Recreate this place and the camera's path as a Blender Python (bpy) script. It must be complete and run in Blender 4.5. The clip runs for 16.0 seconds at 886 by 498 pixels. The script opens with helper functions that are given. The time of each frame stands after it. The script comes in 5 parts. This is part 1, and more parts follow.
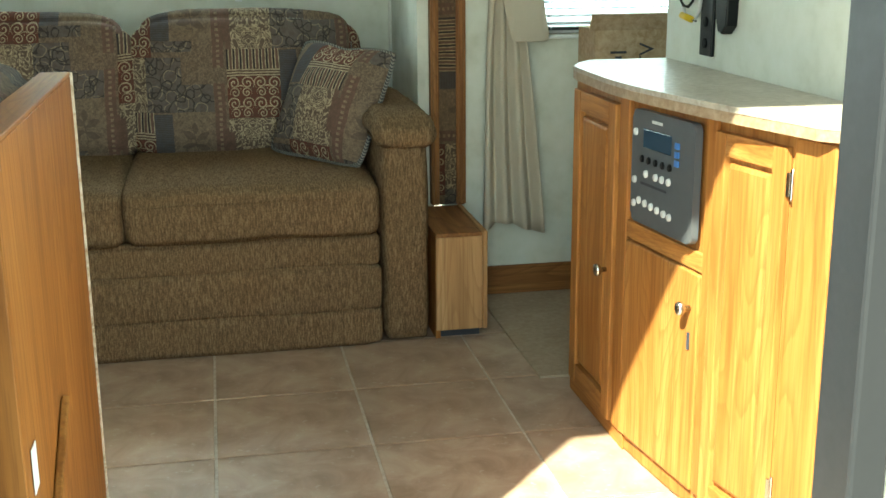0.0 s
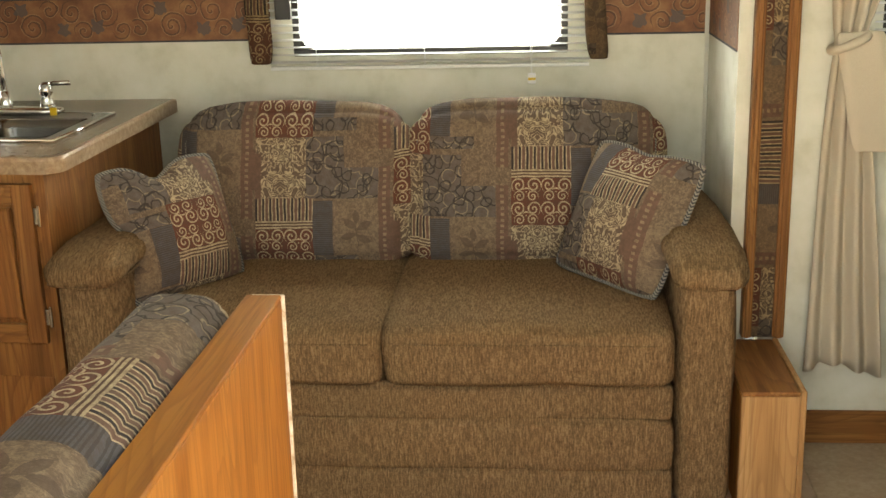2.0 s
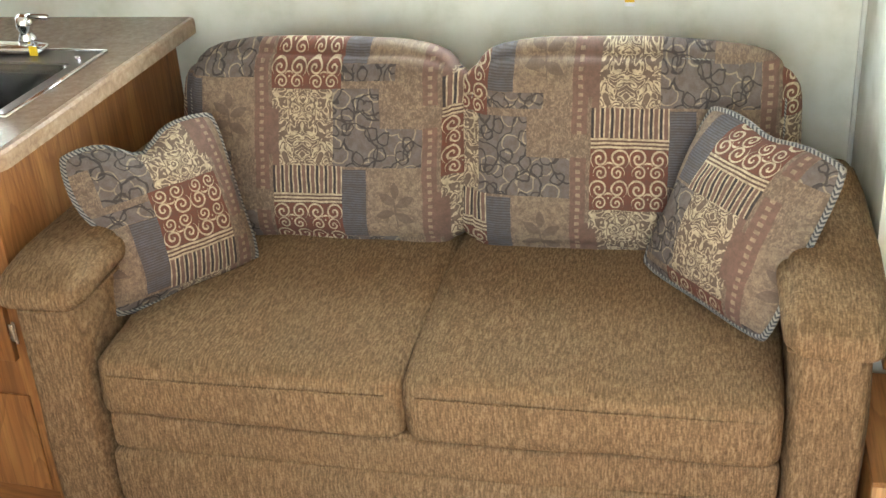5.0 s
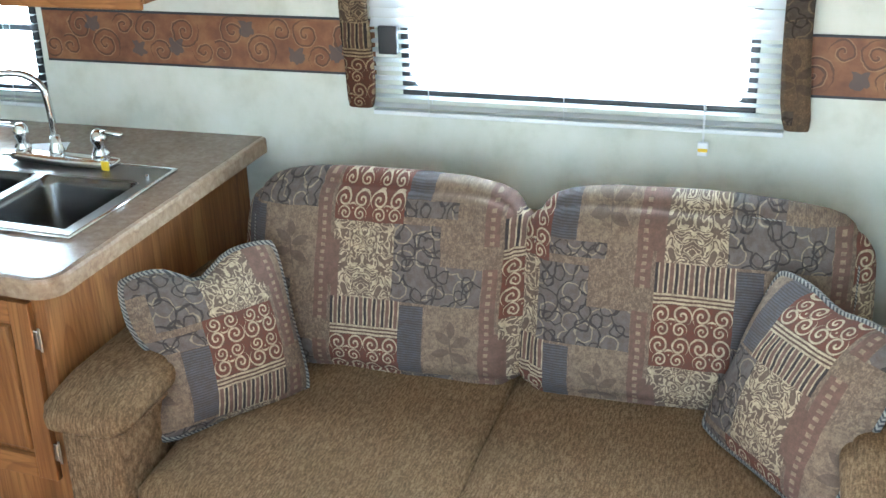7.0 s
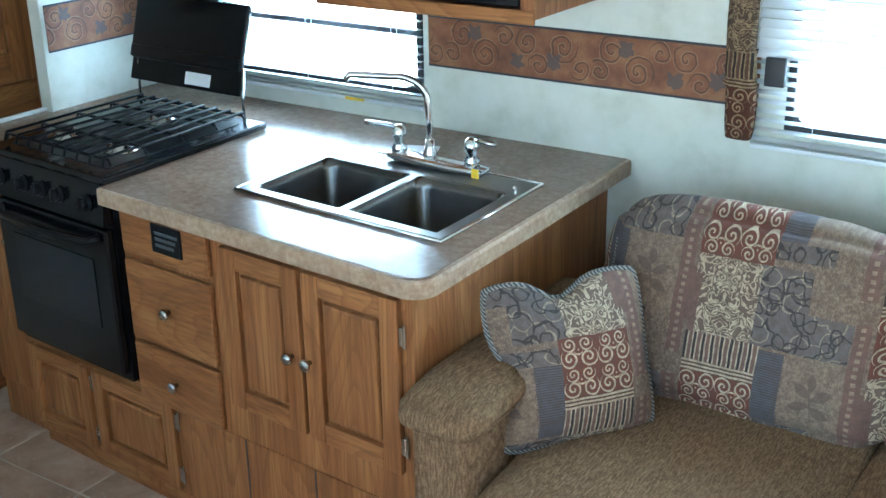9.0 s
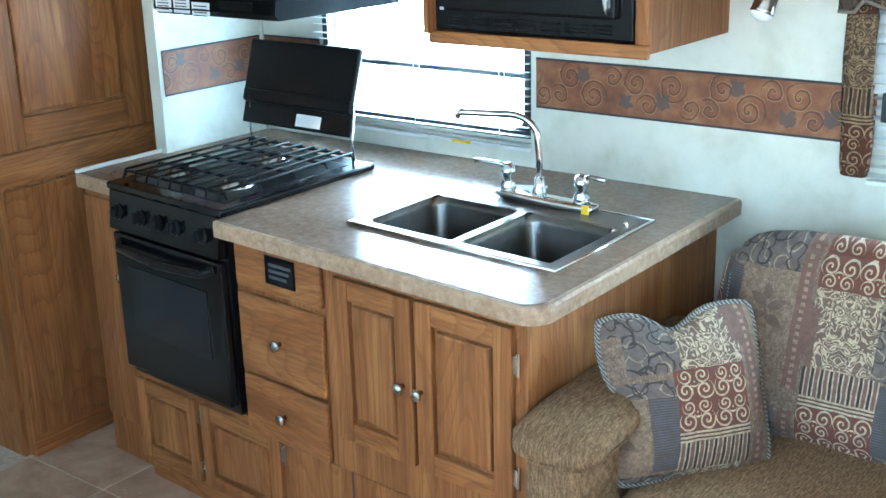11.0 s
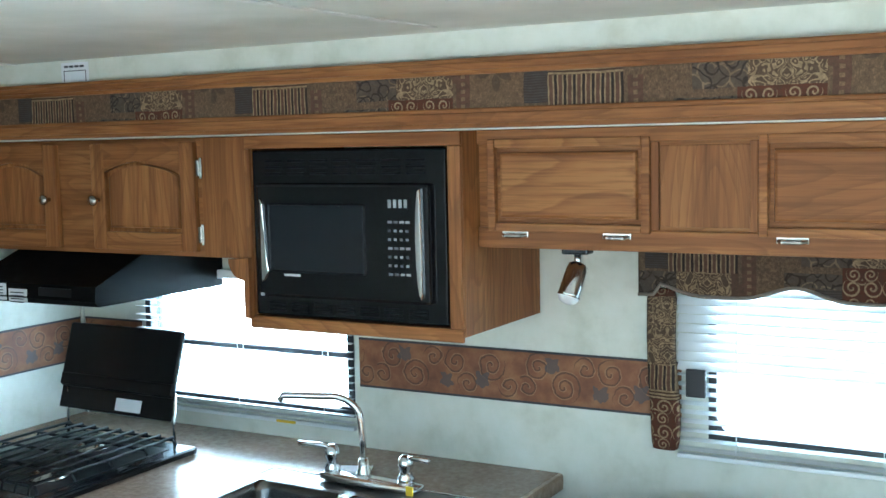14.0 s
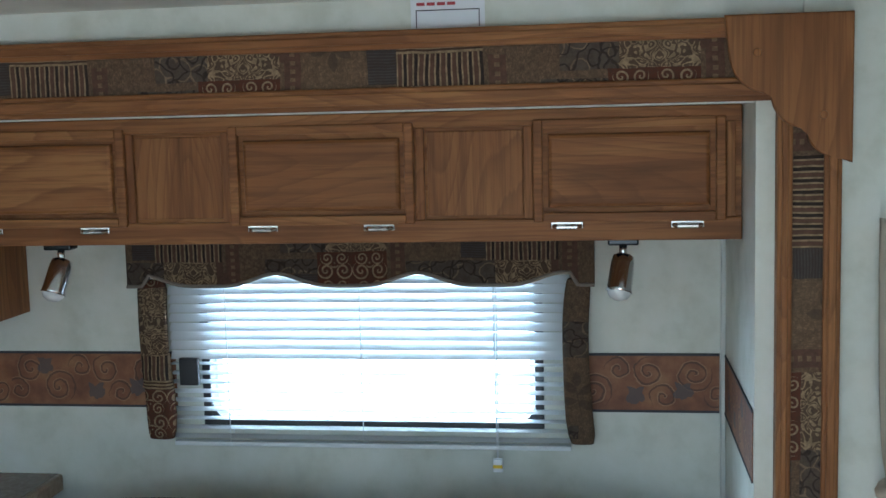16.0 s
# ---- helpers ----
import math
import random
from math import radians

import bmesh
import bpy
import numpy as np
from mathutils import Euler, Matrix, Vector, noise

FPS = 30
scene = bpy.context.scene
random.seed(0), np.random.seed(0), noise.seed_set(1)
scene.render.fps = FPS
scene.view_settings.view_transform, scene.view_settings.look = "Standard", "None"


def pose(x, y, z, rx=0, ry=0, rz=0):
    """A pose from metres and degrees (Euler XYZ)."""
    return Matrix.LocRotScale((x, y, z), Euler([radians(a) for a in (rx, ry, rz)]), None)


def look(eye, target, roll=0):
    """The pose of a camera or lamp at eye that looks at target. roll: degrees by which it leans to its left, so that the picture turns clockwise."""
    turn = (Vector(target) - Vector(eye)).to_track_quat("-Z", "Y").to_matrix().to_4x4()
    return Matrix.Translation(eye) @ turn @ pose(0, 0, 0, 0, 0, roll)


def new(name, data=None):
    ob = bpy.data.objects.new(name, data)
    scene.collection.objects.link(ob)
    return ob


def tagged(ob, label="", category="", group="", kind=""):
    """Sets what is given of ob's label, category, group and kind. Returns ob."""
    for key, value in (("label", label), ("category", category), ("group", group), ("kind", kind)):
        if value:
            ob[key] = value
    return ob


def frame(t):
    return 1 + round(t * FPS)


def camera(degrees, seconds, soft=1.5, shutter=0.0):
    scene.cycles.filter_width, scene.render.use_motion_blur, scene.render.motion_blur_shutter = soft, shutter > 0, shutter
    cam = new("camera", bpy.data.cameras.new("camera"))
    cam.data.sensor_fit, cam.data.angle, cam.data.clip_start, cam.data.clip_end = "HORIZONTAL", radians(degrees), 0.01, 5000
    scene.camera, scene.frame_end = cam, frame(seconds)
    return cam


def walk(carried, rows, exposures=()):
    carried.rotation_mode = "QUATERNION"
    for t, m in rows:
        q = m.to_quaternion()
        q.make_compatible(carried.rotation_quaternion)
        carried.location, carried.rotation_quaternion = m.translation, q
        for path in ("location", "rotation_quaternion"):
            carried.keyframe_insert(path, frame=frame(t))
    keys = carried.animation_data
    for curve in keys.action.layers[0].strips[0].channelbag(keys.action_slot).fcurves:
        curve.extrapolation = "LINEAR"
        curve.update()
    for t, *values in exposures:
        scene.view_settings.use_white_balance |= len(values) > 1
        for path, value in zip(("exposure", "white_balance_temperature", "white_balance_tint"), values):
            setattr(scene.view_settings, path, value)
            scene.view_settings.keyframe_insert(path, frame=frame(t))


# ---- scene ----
cam = camera(41.5, 16.0)
PATH = [
    (0, (0.263, -4.297, 1.152), (0.629, -2.397, 0.644), -0.44),
    (0.5, (0.277, -4.086, 1.149), (0.569, -2.172, 0.646), 0.26),
    (1, (0.373, -3.835, 1.241), (0.536, -1.928, 0.662), -0.13),
    (1.5, (0.404, -3.803, 1.437), (0.365, -1.877, 0.899), -1.30),
    (2, (0.385, -3.718, 1.447), (0.218, -1.799, 0.909), -1.45),
    (2.5, (0.376, -3.539, 1.471), (0.146, -1.652, 0.848), 0.60),
    (3, (0.364, -3.450, 1.562), (0.215, -1.631, 0.744), 0.12),
    (5.3, (0.563, -2.821, 1.742), (0.116, -1.088, 0.849), -4.01),
    (5.5, (0.518, -2.823, 1.761), (0.144, -1.047, 0.919), -3.02),
    (6, (0.519, -2.799, 1.773), (0.146, -1.004, 0.973), -2.09),
    (6.5, (0.561, -2.742, 1.818), (0.074, -0.976, 1.014), -1.40),
    (7, (0.573, -2.736, 1.826), (0.007, -0.977, 1.060), -1.76),
    (7.5, (0.525, -2.738, 1.829), (-0.114, -1.000, 1.075), -1.29),
    (8, (0.487, -2.730, 1.825), (-0.284, -1.038, 1.087), -0.69),
    (8.5, (0.477, -2.737, 1.842), (-0.448, -1.121, 1.112), -0.74),
    (9, (0.434, -2.750, 1.840), (-0.600, -1.203, 1.106), -0.96),
    (9.2, (0.414, -2.757, 1.839), (-0.656, -1.237, 1.102), -0.83),
    (11.3, (0.394, -2.836, 1.752), (-0.790, -1.322, 1.198), -1.40),
    (11.5, (0.411, -2.830, 1.761), (-0.782, -1.305, 1.261), -1.40),
    (12, (0.403, -2.843, 1.783), (-0.779, -1.272, 1.416), -1.54),
    (12.5, (0.395, -2.844, 1.800), (-0.784, -1.251, 1.529), -1.12),
    (13, (0.387, -2.858, 1.805), (-0.768, -1.239, 1.595), -0.94),
    (13.5, (0.406, -2.836, 1.814), (-0.662, -1.157, 1.616), -0.97),
    (14, (0.437, -2.823, 1.819), (-0.540, -1.088, 1.629), -1.24),
    (14.5, (0.476, -2.819, 1.816), (-0.358, -1.010, 1.637), -1.11),
    (15, (0.561, -2.855, 1.773), (-0.069, -0.963, 1.624), -1.40),
    (15.5, (0.595, -2.829, 1.825), (0.176, -0.884, 1.623), -1.56),
    (16, (0.628, -2.821, 1.822), (0.349, -0.854, 1.598), -1.41),
]
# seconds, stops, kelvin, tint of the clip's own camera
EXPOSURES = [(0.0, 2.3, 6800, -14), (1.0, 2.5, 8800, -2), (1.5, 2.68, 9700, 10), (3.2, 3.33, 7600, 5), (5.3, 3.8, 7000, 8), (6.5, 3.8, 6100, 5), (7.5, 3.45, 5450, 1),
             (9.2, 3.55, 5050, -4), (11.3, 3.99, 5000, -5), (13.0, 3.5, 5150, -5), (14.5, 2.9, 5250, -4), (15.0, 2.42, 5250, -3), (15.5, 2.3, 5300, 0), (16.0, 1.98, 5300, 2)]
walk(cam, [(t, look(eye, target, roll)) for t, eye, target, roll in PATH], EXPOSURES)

# ---- light ----
world = bpy.data.worlds.new("sky")
scene.world = world
world.use_nodes = True
wn = world.node_tree
sky = wn.nodes.new("ShaderNodeTexSky")
sky.sky_type, sky.sun_disc = "NISHITA", False
SUN = Vector((0.88, 1.0, -1.56)).normalized()
sky.sun_elevation = math.asin(-SUN.z)
sky.sun_rotation = math.atan2(-SUN.x, -SUN.y)
wn.links.new(sky.outputs[0], wn.nodes["Background"].inputs[0])
wn.nodes["Background"].inputs[1].default_value = 0.05
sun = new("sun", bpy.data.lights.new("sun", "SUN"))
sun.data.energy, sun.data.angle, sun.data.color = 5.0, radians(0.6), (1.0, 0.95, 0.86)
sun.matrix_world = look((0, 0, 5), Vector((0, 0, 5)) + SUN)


def window_lamp(name, eye, way, w, h, energy, color=(0.76, 0.90, 1.0)):
    lamp = new(name, bpy.data.lights.new(name, "AREA"))
    lamp.data.shape, lamp.data.size, lamp.data.size_y = "RECTANGLE", w, h
    lamp.data.energy, lamp.data.color = energy, color
    lamp.matrix_world = look(eye, Vector(eye) + Vector(way))
    return lamp


window_lamp("window_light_sofa", (0.03, 0.075, 1.25), (0, -1, 0), 0.8, 0.4, 2.5)
window_lamp("window_light_kitchen", (-1.86, 0.075, 1.2), (0, -1, 0), 0.75, 0.4, 2.6)
window_lamp("window_light_front", (1.75, -0.44, 1.2), (0, -1, 0), 0.75, 0.55, 3.6)
window_lamp("door_light", (0.52, -3.06, 0.97), (0, 1, 0), 0.8, 1.7, 2.2)
window_lamp("window_light_dinette", (-1.2, -3.00, 1.3), (0, 1, 0), 1.2, 0.65, 0.5)


# ---- materials ----
def mat(name, color=(0.8, 0.8, 0.8), rough=0.5, metal=0.0):
    m = bpy.data.materials.new(name)
    m.use_nodes = True
    b = m.node_tree.nodes["Principled BSDF"]
    b.inputs["Base Color"].default_value = (*color, 1)
    b.inputs["Roughness"].default_value = rough
    b.inputs["Metallic"].default_value = metal
    return m


def node(m, kind, **values):
    n = m.node_tree.nodes.new(kind)
    for key, value in values.items():
        if key in n.inputs:
            n.inputs[key].default_value = value
    return n


def link(m, a, b):
    m.node_tree.links.new(a, b)


def coords(m, scale=(1, 1, 1), order=None):
    """Object coordinates, scaled; order picks which axes become u and v."""
    tc = node(m, "ShaderNodeTexCoord")
    out = tc.outputs["Object"]
    if order:
        s, c = node(m, "ShaderNodeSeparateXYZ"), node(m, "ShaderNodeCombineXYZ")
        link(m, out, s.inputs[0])
        for n, a in enumerate(order):
            link(m, s.outputs["XYZ".index(a)], c.inputs[n])
        out = c.outputs[0]
    mp = node(m, "ShaderNodeMapping")
    mp.inputs["Scale"].default_value = scale
    link(m, out, mp.inputs["Vector"])
    return mp.outputs[0]


def ramp(m, fac, stops, constant=False):
    r = node(m, "ShaderNodeValToRGB")
    r.color_ramp.interpolation = "CONSTANT" if constant else "LINEAR"
    el = r.color_ramp.elements
    while len(el) < len(stops):
        el.new(0.5)
    for e, (p, c) in zip(el, stops):
        e.position, e.color = p, (*c, 1)
    link(m, fac, r.inputs[0])
    return r.outputs[0]


def noise_tex(m, vec, scale, detail=4.0, rough=0.5, distortion=0.0):
    n = node(m, "ShaderNodeTexNoise", Scale=scale, Detail=detail, Roughness=rough, Distortion=distortion)
    link(m, vec, n.inputs["Vector"])
    return n.outputs[0]


def mix(m, fac, a, b, blend="MIX"):
    n = node(m, "ShaderNodeMix")
    n.data_type, n.blend_type = "RGBA", blend
    for value, socket in ((fac, n.inputs[0]), (a, n.inputs[6]), (b, n.inputs[7])):
        if isinstance(value, float):
            socket.default_value = value
        elif isinstance(value, tuple):
            socket.default_value = (*value, 1)
        else:
            link(m, value, socket)
    return n.outputs[2]


def calc(m, op, a, b=0.0):
    n = node(m, "ShaderNodeMath")
    n.operation = op
    n.inputs[2].default_value = 0.0
    for value, socket in ((a, n.inputs[0]), (b, n.inputs[1])):
        if isinstance(value, (int, float)):
            socket.default_value = value
        else:
            link(m, value, socket)
    return n.outputs[0]


def finish(m, color=None, height=None, strength=0.2, dist=0.002, rough=None):
    b = m.node_tree.nodes["Principled BSDF"]
    if color is not None:
        link(m, color, b.inputs["Base Color"])
    if rough is not None:
        link(m, rough, b.inputs["Roughness"])
    if height is not None:
        bump = node(m, "ShaderNodeBump", Strength=strength, Distance=dist)
        link(m, height, bump.inputs["Height"])
        link(m, bump.outputs[0], b.inputs["Normal"])
    return m


def wood(name, along, dark, mid, light, rough=0.54):
    """Oak with long grain and arched figure along one axis; every piece is cut from another place of the board."""
    m = mat(name, mid, rough)
    m.node_tree.nodes["Principled BSDF"].inputs["Specular IOR Level"].default_value = 0.28
    info, tc, add = node(m, "ShaderNodeObjectInfo"), node(m, "ShaderNodeTexCoord"), node(m, "ShaderNodeVectorMath")
    link(m, tc.outputs["Object"], add.inputs[0])
    link(m, calc(m, "MULTIPLY", info.outputs["Random"], 17.0), add.inputs[1])

    def stretched(across, length):
        mp = node(m, "ShaderNodeMapping")
        mp.inputs["Scale"].default_value = {"X": (length, across, across), "Y": (across, length, across), "Z": (across, across, length)}[along]
        link(m, add.outputs[0], mp.inputs["Vector"])
        return mp.outputs[0]

    a = noise_tex(m, stretched(17, 1.3), 1.0, 5, 0.55, 1.0)
    field = noise_tex(m, stretched(4.2, 0.85), 1.0, 1.5, 0.4, 0.3)
    ring = calc(m, "FRACT", calc(m, "ADD", calc(m, "MULTIPLY", field, 26.0), calc(m, "MULTIPLY", a, 0.9)))
    g = noise_tex(m, stretched(130, 4), 1.0, 3, 0.65)
    base = ramp(m, a, [(0.25, dark), (0.46, mid), (0.66, light)])
    late = ramp(m, ring, [(0.0, (0.1, 0.1, 0.1)), (0.62, (0.3, 0.3, 0.3)), (0.9, (1, 1, 1)), (0.97, (0, 0, 0))])
    col = mix(m, calc(m, "MULTIPLY", late, 0.52), base, dark)
    pores = ramp(m, g, [(0.38, (1, 1, 1)), (0.54, (0, 0, 0))])
    col = mix(m, calc(m, "MULTIPLY", pores, 0.45), col, tuple(0.72 * k for k in dark))
    col = mix(m, calc(m, "MULTIPLY", info.outputs["Random"], 0.22), col, dark)
    return finish(m, col, calc(m, "SUBTRACT", g, calc(m, "MULTIPLY", late, 0.2)), 0.14, 0.001)


OAK = ((0.148, 0.055, 0.016), (0.284, 0.117, 0.037), (0.378, 0.174, 0.058))
oak_v = wood("oak_vertical_grain", "Z", *OAK)
oak_h = wood("oak_horizontal_grain", "X", *OAK)
oak_y = wood("oak_depth_grain", "Y", *OAK)
BENCH = ((0.20, 0.070, 0.013), (0.325, 0.128, 0.026), (0.40, 0.172, 0.040))
bench_v = wood("orange_oak_vertical_grain", "Z", *BENCH)
bench_y = wood("orange_oak_depth_grain", "Y", *BENCH)
GOLD = ((0.25, 0.088, 0.019), (0.41, 0.168, 0.041), (0.49, 0.225, 0.066))
# paler oak for the floor box: sun bounced onto its faces is in the colour
LIT_OAK = ((0.34, 0.17, 0.07), (0.47, 0.26, 0.115), (0.55, 0.33, 0.16))
lit_oak_v = wood("pale_golden_vertical_grain", "Z", *LIT_OAK)
gold_v = wood("golden_oak_vertical_grain", "Z", *GOLD)
gold_y = wood("golden_oak_depth_grain", "Y", *GOLD)


def wallpaper():
    m = mat("mottled_wallpaper", (0.7, 0.7, 0.62), 0.6)
    v = coords(m)
    a, b = noise_tex(m, v, 9, 6, 0.6), noise_tex(m, v, 2.5, 3)
    c = ramp(m, a, [(0.3, (0.56, 0.56, 0.47)), (0.5, (0.68, 0.68, 0.60)), (0.7, (0.74, 0.74, 0.68))])
    c = mix(m, calc(m, "MULTIPLY", b, 0.3), c, (0.60, 0.63, 0.58))
    return finish(m, c, noise_tex(m, v, 160, 2), 0.12, 0.001)


wall_mat = wallpaper()


def ceiling_finish():
    m = mat("ceiling_vinyl", (0.74, 0.75, 0.70), 0.6)
    v = coords(m)
    c = ramp(m, noise_tex(m, v, 5, 4), [(0.3, (0.66, 0.68, 0.62)), (0.7, (0.78, 0.79, 0.74))])
    return finish(m, c, noise_tex(m, v, 200, 2), 0.15, 0.001)


ceiling_mat = ceiling_finish()


def border_paper(order):
    """Printed border: mottled rust and ochre ground, dark scrolls with pale edges, slate leaves."""
    m = mat("scroll_border_" + order.lower(), (0.3, 0.14, 0.07), 0.6)
    v = coords(m, (1, 1, 1), order)
    sep = node(m, "ShaderNodeSeparateXYZ")
    link(m, v, sep.inputs[0])
    u, w = calc(m, "WRAP", sep.outputs[0], 0.46), calc(m, "SUBTRACT", sep.outputs[1], 1.10)
    ground = ramp(m, noise_tex(m, v, 13, 5, 0.6), [(0.32, (0.13, 0.044, 0.020)), (0.5, (0.225, 0.090, 0.037)), (0.68, (0.33, 0.16, 0.066))])
    ground = mix(m, calc(m, "MULTIPLY", noise_tex(m, v, 70, 4, 0.7), 0.4), ground, (0.16, 0.062, 0.035))
    dark = light = leaf = None
    wob = calc(m, "MULTIPLY", calc(m, "SUBTRACT", noise_tex(m, v, 30, 2), 0.5), 0.022)
    for cu, cw, turn, reach in ((0.055, 0.098, 1, 0.040), (0.020, 0.042, -1, 0.034), (0.130, 0.050, 1, 0.046), (0.190, 0.104, -1, 0.032),
                                (0.262, 0.096, 1, 0.038), (0.300, 0.036, -1, 0.034), (0.372, 0.092, -1, 0.044), (0.425, 0.040, 1, 0.032)):
        x, z = calc(m, "ADD", calc(m, "SUBTRACT", u, cu), wob), calc(m, "SUBTRACT", w, cw)
        far = calc(m, "SQRT", calc(m, "ADD", calc(m, "MULTIPLY", x, x), calc(m, "MULTIPLY", z, z)))
        coil = calc(m, "FRACT", calc(m, "ADD", calc(m, "DIVIDE", far, 0.021), calc(m, "MULTIPLY", calc(m, "ARCTAN2", z, x), turn / (2 * math.pi))))
        near = calc(m, "LESS_THAN", far, reach)
        a = calc(m, "MULTIPLY", calc(m, "LESS_THAN", coil, 0.24), near)
        b = calc(m, "MULTIPLY", calc(m, "LESS_THAN", calc(m, "ABSOLUTE", calc(m, "SUBTRACT", coil, 0.30)), 0.06), near)
        dark, light = (a, b) if dark is None else (calc(m, "MAXIMUM", dark, a), calc(m, "MAXIMUM", light, b))
    for cu, cw in ((0.095, 0.105), (0.232, 0.040), (0.345, 0.050)):
        x, z = calc(m, "ADD", calc(m, "SUBTRACT", u, cu), wob), calc(m, "ADD", calc(m, "SUBTRACT", w, cw), wob)
        far = calc(m, "MAXIMUM", calc(m, "ABSOLUTE", x), calc(m, "ABSOLUTE", z))
        lobe = calc(m, "MULTIPLY", calc(m, "SINE", calc(m, "MULTIPLY", calc(m, "ARCTAN2", z, x), 5.0)), 0.0035)
        a = calc(m, "LESS_THAN", calc(m, "ADD", far, lobe), 0.019)
        leaf = a if leaf is None else calc(m, "MAXIMUM", leaf, a)
    col = mix(m, calc(m, "MULTIPLY", light, 0.45), ground, (0.42, 0.25, 0.13))
    col = mix(m, calc(m, "MULTIPLY", dark, 0.66), col, (0.06, 0.026, 0.016))
    col = mix(m, calc(m, "MULTIPLY", leaf, 0.78), col, (0.075, 0.066, 0.066))
    return finish(m, col, dark, 0.15, 0.001)


border_x, border_y = border_paper("XZY"), border_paper("YZX")


def tweed():
    m = mat("brown_tweed", (0.2, 0.12, 0.06), 0.95)
    v = coords(m)
    yarn = noise_tex(m, coords(m, (270, 52, 48)), 1.0, 2, 0.6)
    speck = noise_tex(m, v, 210, 2, 0.7)
    broad = noise_tex(m, v, 7, 3)
    both = calc(m, "ADD", calc(m, "MULTIPLY", yarn, 0.6), calc(m, "MULTIPLY", speck, 0.4))
    c = ramp(m, both, [(0.34, (0.082, 0.050, 0.026)), (0.5, (0.178, 0.112, 0.060)), (0.66, (0.305, 0.205, 0.118))])
    c = mix(m, calc(m, "MULTIPLY", broad, 0.3), c, (0.11, 0.064, 0.03))
    m.node_tree.nodes["Principled BSDF"].inputs["Specular IOR Level"].default_value = 0.15
    return finish(m, c, both, 0.5, 0.002)


tweed_mat = tweed()


# the woven fabric repeats every STEP across and RISE down, each column dropped by half: kind, u0, u1, v0, v1 in metres
STEP, RISE = 0.407, 0.388
BLOCKS = (("weave", 0.150, 0.407, 0.170, 0.230), ("vine", 0.150, 0.362, 0.216, 0.388), ("weave", 0.262, 0.407, 0.176, 0.302), ("rib", 0.171, 0.229, 0.006, 0.165),
          ("leaf", 0.233, 0.363, 0.000, 0.170), ("vine", 0.171, 0.300, 0.166, 0.200), ("dots", 0.364, 0.398, 0.000, 0.250), ("plain", 0.395, 0.407, 0.055, 0.170),
          ("dots", 0.364, 0.398, 0.300, 0.388), ("ticks", 0.000, 0.171, 0.000, 0.063), ("lines", 0.000, 0.171, 0.063, 0.087), ("curls", 0.000, 0.171, 0.087, 0.217),
          ("acanthus", 0.000, 0.150, 0.217, 0.388), ("plain", 0.000, 0.017, 0.262, 0.388))


